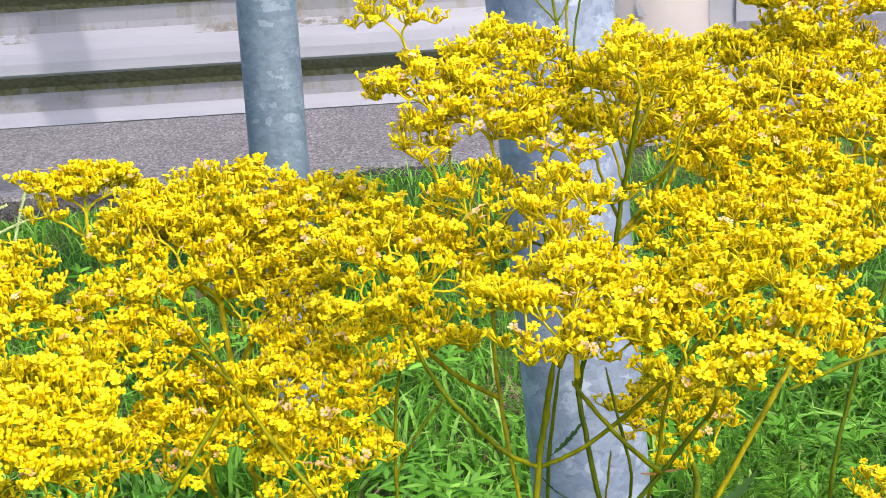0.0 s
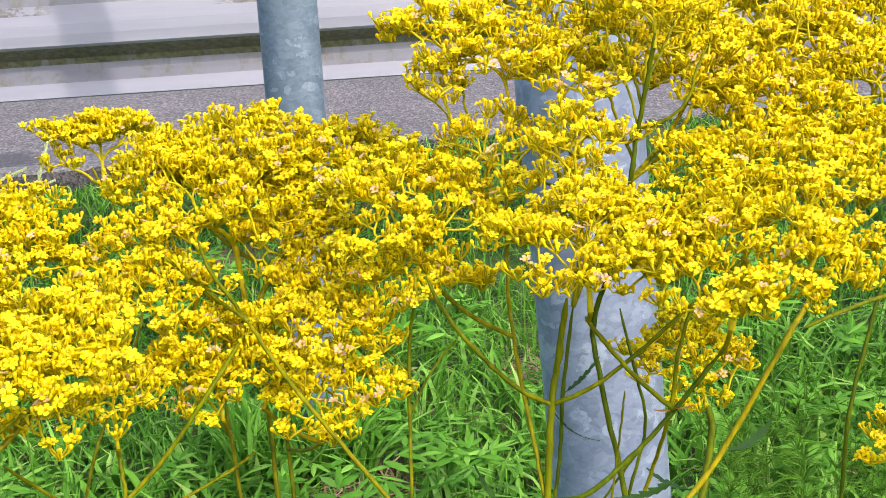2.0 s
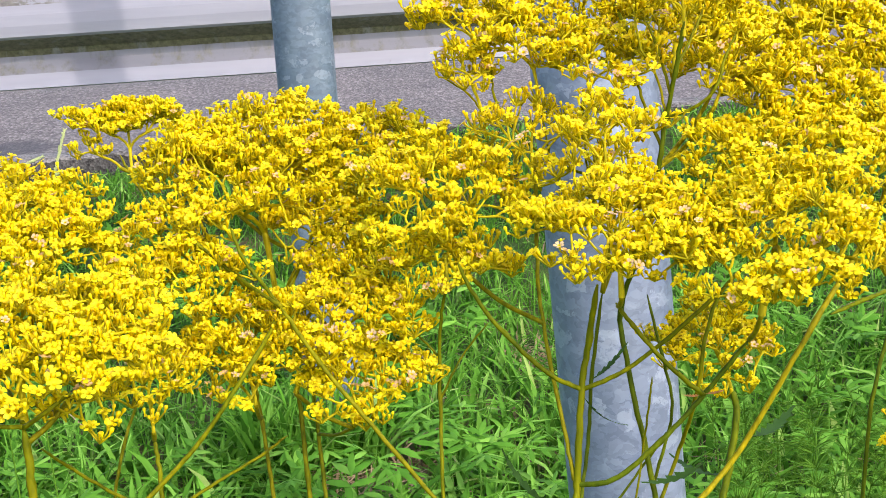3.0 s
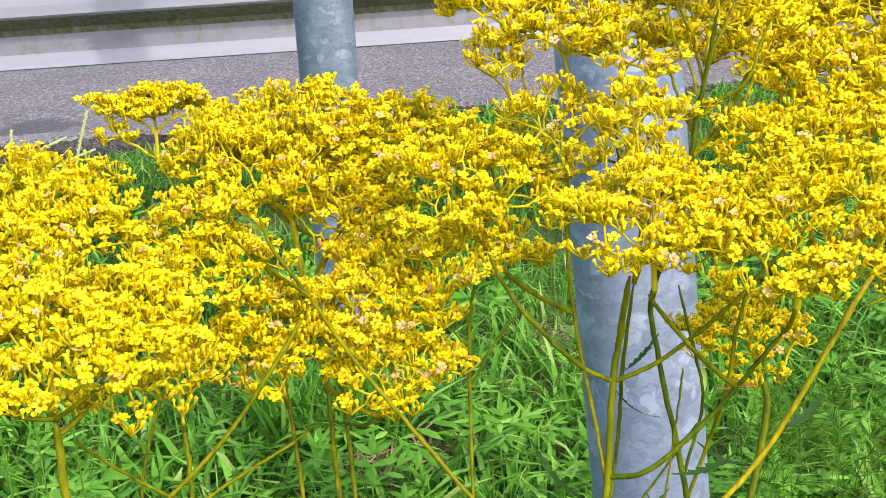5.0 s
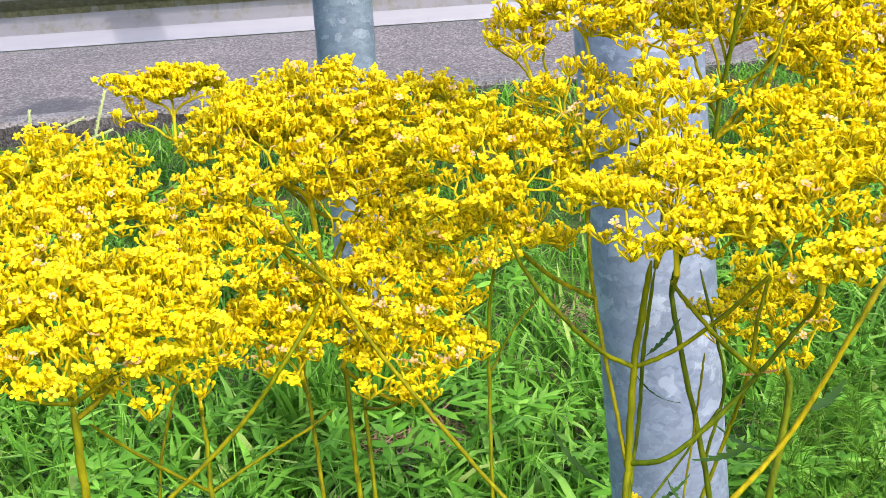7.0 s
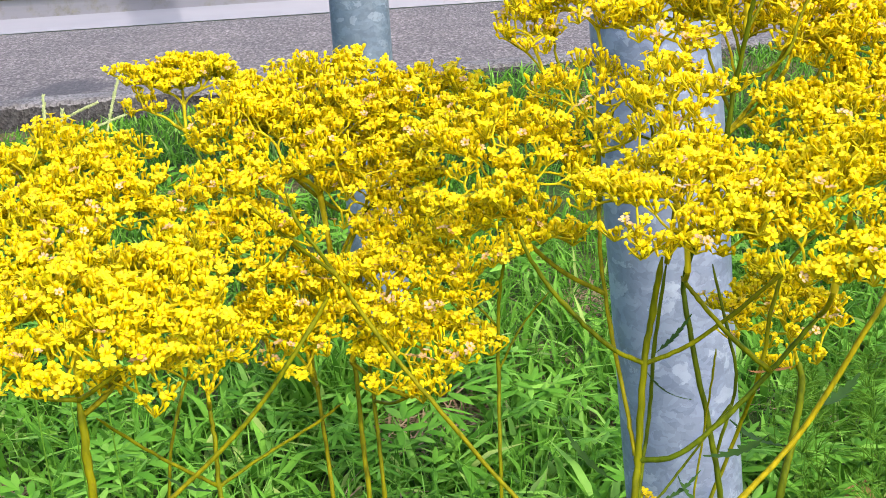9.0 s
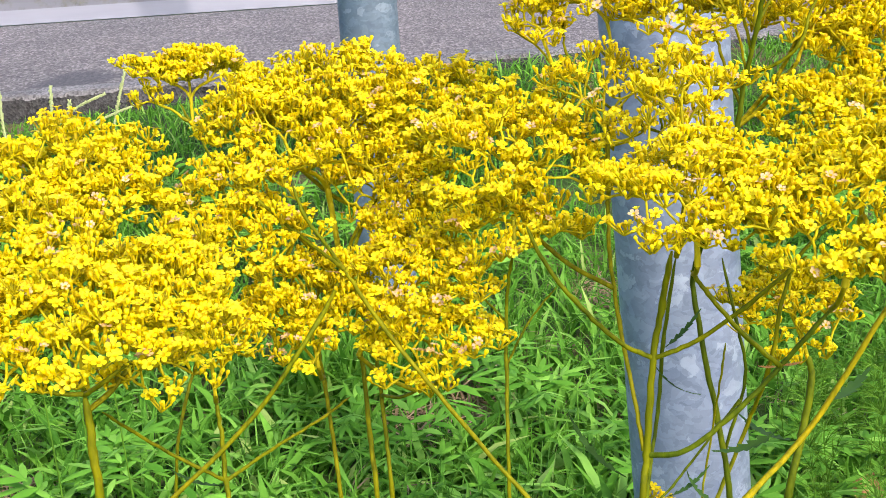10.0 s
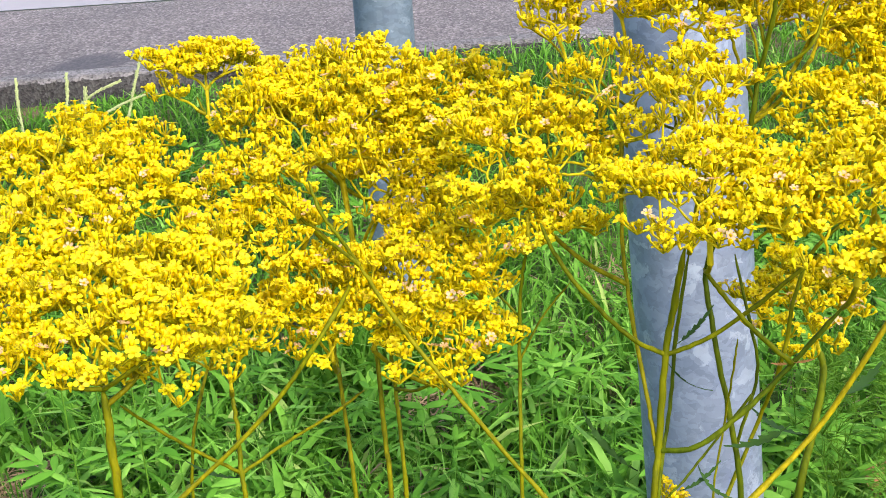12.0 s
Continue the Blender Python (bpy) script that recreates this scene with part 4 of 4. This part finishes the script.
plant("yellow flowering plant with a long bowed olive branch",
      [(STEM_GREEN, 0.0017, 0.0013, [(0.1777, 0.5931, -0.1000), (0.1809, 0.5945, 0.6749), (0.1914, 0.6038, 0.7131), (0.2032, 0.6124, 0.7485), (0.2163, 0.6204, 0.7810), (0.2152, 0.6350, 0.8420), (0.2035, 0.6550, 0.8833)]),
       (STEM, 0.0016, 0.0013, [(0.2032, 0.6124, 0.7485), (0.2015, 0.5720, 0.7600), (0.1912, 0.5346, 0.7677), (0.1704, 0.5237, 0.7663), (0.1474, 0.5030, 0.7670), (0.1317, 0.4922, 0.7655)])],
      [((0.2038, 0.6654, 0.8838), (0.1976, 0.6708, 0.9064), 0.0361, 0.0100, 146, dict())])

plant("low yellow flowering plant beside the bright post",
      [(STEM, 0.0014, 0.0011, [(0.1951, 0.5524, -0.1000), (0.1952, 0.5530, 0.6726), (0.1942, 0.5546, 0.6792)])],
      [((0.1942, 0.5546, 0.6792), (0.1980, 0.5547, 0.6797), 0.0181, 0.0100, 147, dict(dense=.8))])

plant("low yellow flowering plant under the forked stems",
      [(STEM, 0.0012, 0.0010, [(0.0330, 0.5382, -0.1000), (0.0334, 0.5405, 0.6355), (0.0342, 0.5424, 0.6418)])],
      [((0.0342, 0.5424, 0.6418), (0.0339, 0.5405, 0.6354), 0.0045, 0.0037, 148, dict(dense=.7))])

# ---- grass and weeds ----
def blades(name, label, material, spots, seg=3, flat=0.0):
    """Many bent, tapering blades in one mesh. spots: (x, y, heading, length, width, bend, sway)."""
    g = Geo()
    prof = [(0.0, 0.55), (0.3, 1.0), (0.65, 0.8), (1.0, 0.06)]
    for x, y, az, ln, wd, bend, fold in spots:
        z0 = ground_z(x, y) - 0.004
        h = Vector((math.cos(az), math.sin(az), 0))
        s = Vector((-h.y, h.x, 0))
        verts = []
        for t, w in prof:
            up = ln * (t - 0.5 * bend * t * t)
            out = ln * bend * (0.25 * t + 0.62 * t * t)
            c = Vector((x, y, z0 + up)) + h * out
            verts += [c - s * wd * w * 0.5 + Vector((0, 0, fold * wd * w)), c, c + s * wd * w * 0.5 + Vector((0, 0, fold * wd * w))]
        faces = [(i * 3 + q, i * 3 + q + 1, (i + 1) * 3 + q + 1, (i + 1) * 3 + q) for i in range(3) for q in range(2)]
        g.add(verts, faces)
    return tagged(part(name, g, material), label, "grass", kind="stuff")


def in_verge(x, y, margin=0.02):
    s = -((x - KERB.x) * KOUT.x + (y - KERB.y) * KOUT.y)
    return s > margin


BARE = [(-0.245, 2.165, 0.11, 0.14), (-0.95, 1.86, 0.07, 0.13), (0.09, 2.82, 0.06, 0.10)]      # bare patches: place and half-widths


def build_grass():
    rng = random.Random(11)
    broad, fine, dry = [], [], []
    tries = 0
    while len(broad) < 23000 and tries < 120000:
        tries += 1
        y = rng.uniform(0.9, 5.4)
        x = rng.uniform(-0.48 * y - 0.3, 0.45 * y + 0.4)
        if not in_verge(x, y):
            continue
        if any(((x - bx) / rx) ** 2 + ((y - by) / ry) ** 2 < rng.uniform(0.5, 1.1) for bx, by, rx, ry in BARE):
            continue
        patch = noise.noise(Vector((x * 2.6, y * 2.6, 3.0)))
        if patch < -0.34 and rng.random() < 0.8:
            continue
        near = smoothstep(-1.5, -0.5, x) * 0.6 + smoothstep(0.0, 0.5, -((x - KERB.x) * KOUT.x + (y - KERB.y) * KOUT.y))
        tall = (0.35 + 0.65 * min(1.0, near)) * (0.11 + 0.05 * noise.noise(Vector((x * 1.7, y * 1.7, 9.0))))
        broad.append((x, y, rng.uniform(0, 6.28), tall * rng.uniform(0.5, 1.3), rng.uniform(0.008, 0.018) * (1 - 0.5 * smoothstep(2.0, 3.0, y)), rng.uniform(0.4, 1.3), rng.uniform(0.1, 0.4)))
    for _ in range(19000):
        y = rng.uniform(1.2, 5.4)
        x = rng.uniform(-0.48 * y - 0.3, 0.45 * y + 0.4)
        if not in_verge(x, y):
            continue
        fine.append((x, y, rng.uniform(0, 6.28), rng.uniform(0.03, 0.06) + 0.09 * rng.random() * smoothstep(0.0, 0.6, -((x - KERB.x) * KOUT.x + (y - KERB.y) * KOUT.y)), rng.uniform(0.0016, 0.0035), rng.uniform(0.1, 0.9), 0.2))
    for _ in range(1300):
        y = rng.uniform(1.2, 4.2)
        x = rng.uniform(-0.45 * y - 0.2, 0.45 * y + 0.3)
        if in_verge(x, y) and noise.noise(Vector((x * 2.6, y * 2.6, 3.0))) < -0.1:
            dry.append((x, y, rng.uniform(0, 6.28), rng.uniform(0.04, 0.14), rng.uniform(0.002, 0.005), rng.uniform(1.1, 1.7), 0.1))
    for bx, by, rx, ry in BARE:
        for _ in range(150):
            a, q = rng.uniform(0, 6.28), math.sqrt(rng.random())
            dry.append((bx + rx * q * math.cos(a), by + ry * q * math.sin(a), rng.uniform(0, 6.28), rng.uniform(0.03, 0.09), rng.uniform(0.002, 0.006), rng.uniform(1.3, 1.8), 0.1))
    for _ in range(900):
        y = rng.uniform(1.3, 3.2)
        x = rng.uniform(-0.48 * y - 0.2, 0.45 * y + 0.2)
        if noise.noise(Vector((x * 1.9, y * 1.9, 17.0))) > -0.1 and not any(((x - bx) / rx) ** 2 + ((y - by) / ry) ** 2 < 1.6 for bx, by, rx, ry in BARE):
            broad.append((x, y, rng.uniform(0, 6.28), rng.uniform(0.11, 0.19), rng.uniform(0.012, 0.019), rng.uniform(0.9, 1.5), rng.uniform(0.1, 0.4)))
    # a tall tuft round the foot of the weathered pole
    for _ in range(420):
        x, y = rng.uniform(-0.50, -0.22), rng.uniform(2.19, 2.36)
        broad.append((x, y, rng.uniform(0, 6.28), rng.uniform(0.10, 0.23), rng.uniform(0.007, 0.014), rng.uniform(0.2, 0.9), rng.uniform(0.1, 0.4)))
    # the verge goes on all round
    for _ in range(26000):
        x, y = rng.uniform(-4.2, 4.2), rng.uniform(-2.2, 5.6)
        if not in_verge(x, y) or (y > 1.1 and -0.48 * y - 0.3 < x < 0.45 * y + 0.4):
            continue
        broad.append((x, y, rng.uniform(0, 6.28), rng.uniform(0.07, 0.15), rng.uniform(0.014, 0.028), rng.uniform(0.4, 1.3), 0.2))
    blades("broad_grass", "lush bright green broad-bladed grass on the verge", GRASS, broad)
    blades("fine_grass", "thin green grass blades among the broad grass", GRASS, fine)
    blades("dry_straw", "dry brown straw lying between the grass", STRAW, dry)


def build_weeds():
    """Low tufts of deeply cut, finger-lobed leaves among the grass."""
    rng = random.Random(23)
    g = Geo()
    for _ in range(230):
        y = rng.uniform(1.4, 3.6)
        x = rng.uniform(-0.46 * y, 0.42 * y)
        if not in_verge(x, y, 0.2) or noise.noise(Vector((x * 1.9, y * 1.9, 31.0))) < -0.05:
            continue
        z0 = ground_z(x, y) + rng.uniform(0.05, 0.13)
        for k in range(rng.randint(2, 5)):
            az = rng.uniform(0, 6.28)
            ax = Vector((math.cos(az), math.sin(az), rng.uniform(0.1, 0.9))).normalized()
            size = rng.uniform(0.06, 0.12)
            side = Vector((-math.sin(az), math.cos(az), 0))
            up = ax.cross(side) * -1
            for t, ang, ln in ((0.30, 52, 0.50), (0.30, -52, 0.50), (0.55, 38, 0.48), (0.55, -38, 0.48), (0.50, 0, 0.62), (0.0, 0, 0.55)):
                root = Vector((x, y, z0)) + ax * size * t - Vector((0, 0, 0.25 * size * t * t))
                fa = radians(ang + rng.uniform(-8, 8))
                h = (ax * math.cos(fa) + side * math.sin(fa) - Vector((0, 0, 0.15))).normalized()
                s = h.cross(up).normalized()
                verts = []
                for q, w in ((0, 0.25), (0.35, 0.9), (0.7, 0.75), (1.0, 0.05)):
                    p = root + h * size * ln * q - Vector((0, 0, 0.12 * size * q * q))
                    wd = size * 0.066 * w
                    verts += [p - s * wd + up * wd * 0.3, p, p + s * wd + up * wd * 0.3]
                g.add(verts, [(i * 3 + q, i * 3 + q + 1, (i + 1) * 3 + q + 1, (i + 1) * 3 + q) for i in range(3) for q in range(2)])
        g.tube([Vector((x, y, ground_z(x, y) - 0.01)), Vector((x, y, z0 + 0.005))], [0.002, 0.0015], 5)
    tagged(part("weed_leaves", g, WEED), "light green finger-lobed weed leaves among the grass", "weeds", kind="stuff")


def build_feathery():
    """Soft feathery weeds beside the bright post."""
    rng = random.Random(31)
    g = Geo()
    for _ in range(38):
        x, y = rng.uniform(0.30, 0.75), rng.uniform(1.35, 2.1)
        top = Vector((x + rng.uniform(-0.06, 0.06), y + rng.uniform(-0.06, 0.06), ground_z(x, y) + rng.uniform(0.15, 0.34)))
        foot = Vector((x, y, ground_z(x, y) - 0.01))
        line = spline([foot, foot.lerp(top, 0.5) + Vector((rng.uniform(-0.02, 0.02), 0, 0.02)), top], 5)
        g.tube(line, [0.0012 - 0.0008 * k / (len(line) - 1) for k in range(len(line))], 3)
        for k in range(2, len(line)):
            for q in range(7):
                d = Vector((rng.gauss(0, 1), rng.gauss(0, 1), rng.uniform(0.3, 1.2))).normalized()
                p = line[k]
                g.tube([p, p + d * 0.022, p + d * 0.042 + Vector((0, 0, -0.006))], [0.0008, 0.0007, 0.0003], 3)
    tagged(part("feathery_weeds", g, FERN), "soft feathery green weeds beside the post", "weeds", kind="stuff")


def seed_grass(label, paths):
    """A grass stalk that ends in thin pale seed spikes."""
    thing = tagged(new("seed_grass"), label, "grass stalk", "seeding grass stalks")
    base = Vector(paths[0][0])
    base.z = ground_z(base.x, base.y)
    thing.location = base
    rng = random.Random(len(paths))
    for i, pts in enumerate(paths):
        pts = [Vector(p) - base for p in pts]
        if i == 0:
            pts[0] = Vector((0, 0, -0.01))
            g = Geo()
            line = spline(pts, 8)
            g.tube(line, [0.0011] * len(line), 5)
            part("stalk", g, FERN, thing)
            continue
        g = Geo()
        line = spline(pts, 14)
        g.tube(line, [0.0014] * len(line), 4)
        for k, p in enumerate(line):
            d = (line[min(k + 1, len(line) - 1)] - line[max(k - 1, 0)]).normalized()
            for s in (-1, 1):
                o = (d.orthogonal().normalized() * s + Vector((rng.gauss(0, 0.5), rng.gauss(0, 0.5), 0)))
                add_bud(g, p + o * 0.0011, (d * 5 + o).normalized(), 0.0045, 0.00092)
        part("seed_spike", g, SEED, thing)
    return thing


build_grass()
build_weeds()
build_feathery()
seed_grass("pale seeding grass with slim spikes beside flower heads",
           [[(-0.5732, 1.3831, -0.1000), (-0.5757, 1.3642, 0.5792), (-0.5714, 1.3884, 0.6491)],
            [(-0.5714, 1.3884, 0.6491), (-0.5416, 1.4001, 0.6747), (-0.5071, 1.4084, 0.6891)], [(-0.5714, 1.3884, 0.6491), (-0.5679, 1.3980, 0.6763), (-0.5684, 1.4062, 0.7007)]])
seed_grass("pale seeding grass with slim spikes behind flower heads",
           [[(-0.5303, 1.3864, -0.1000), (-0.5328, 1.3676, 0.5766), (-0.5295, 1.3937, 0.6526)],
            [(-0.5295, 1.3937, 0.6526), (-0.5067, 1.3997, 0.6634), (-0.4762, 1.4062, 0.6738)], [(-0.4988, 1.3962, 0.6508), (-0.4912, 1.4082, 0.6839), (-0.4824, 1.4203, 0.7169)], [(-0.5488, 1.3922, 0.6538), (-0.5476, 1.3975, 0.6690), (-0.5478, 1.4027, 0.6842)]])
seed_grass("single green seeding grass stalk at the verge",
           [[(-0.6168, 1.3734, -0.1000), (-0.6174, 1.3609, 0.5817), (-0.6186, 1.3805, 0.6397)],
            [(-0.6186, 1.3805, 0.6397), (-0.6235, 1.3895, 0.6675), (-0.6263, 1.3996, 0.6982)]])


def dead_leaf(place, size, turn):
    """A curled dry leaf on the ground."""
    g = Geo()
    verts, n = [], 8
    for i in range(n + 1):
        t = i / n
        w = size * 0.32 * math.sin(math.pi * min(1, t * 0.95 + 0.03)) ** 0.7
        for s in (-1, -0.5, 0, 0.5, 1):
            verts.append(Vector((size * (t - 0.5), w * s, size * (0.18 * s * s + 0.25 * (t - 0.5) ** 2) + 0.004 * math.sin(9 * t + 3 * s))))
    g.add(verts, [(i * 5 + q, i * 5 + q + 1, (i + 1) * 5 + q + 1, (i + 1) * 5 + q) for i in range(n) for q in range(4)])
    ob = tagged(part("dead_leaf", g, DEAD), "curled dry brown leaf lying in grass", "leaf")
    x, y = place
    ob.matrix_world = pose(x, y, ground_z(x, y) + 0.05, 18, -14, turn)


dead_leaf((0.458, 1.787), 0.075, 70)
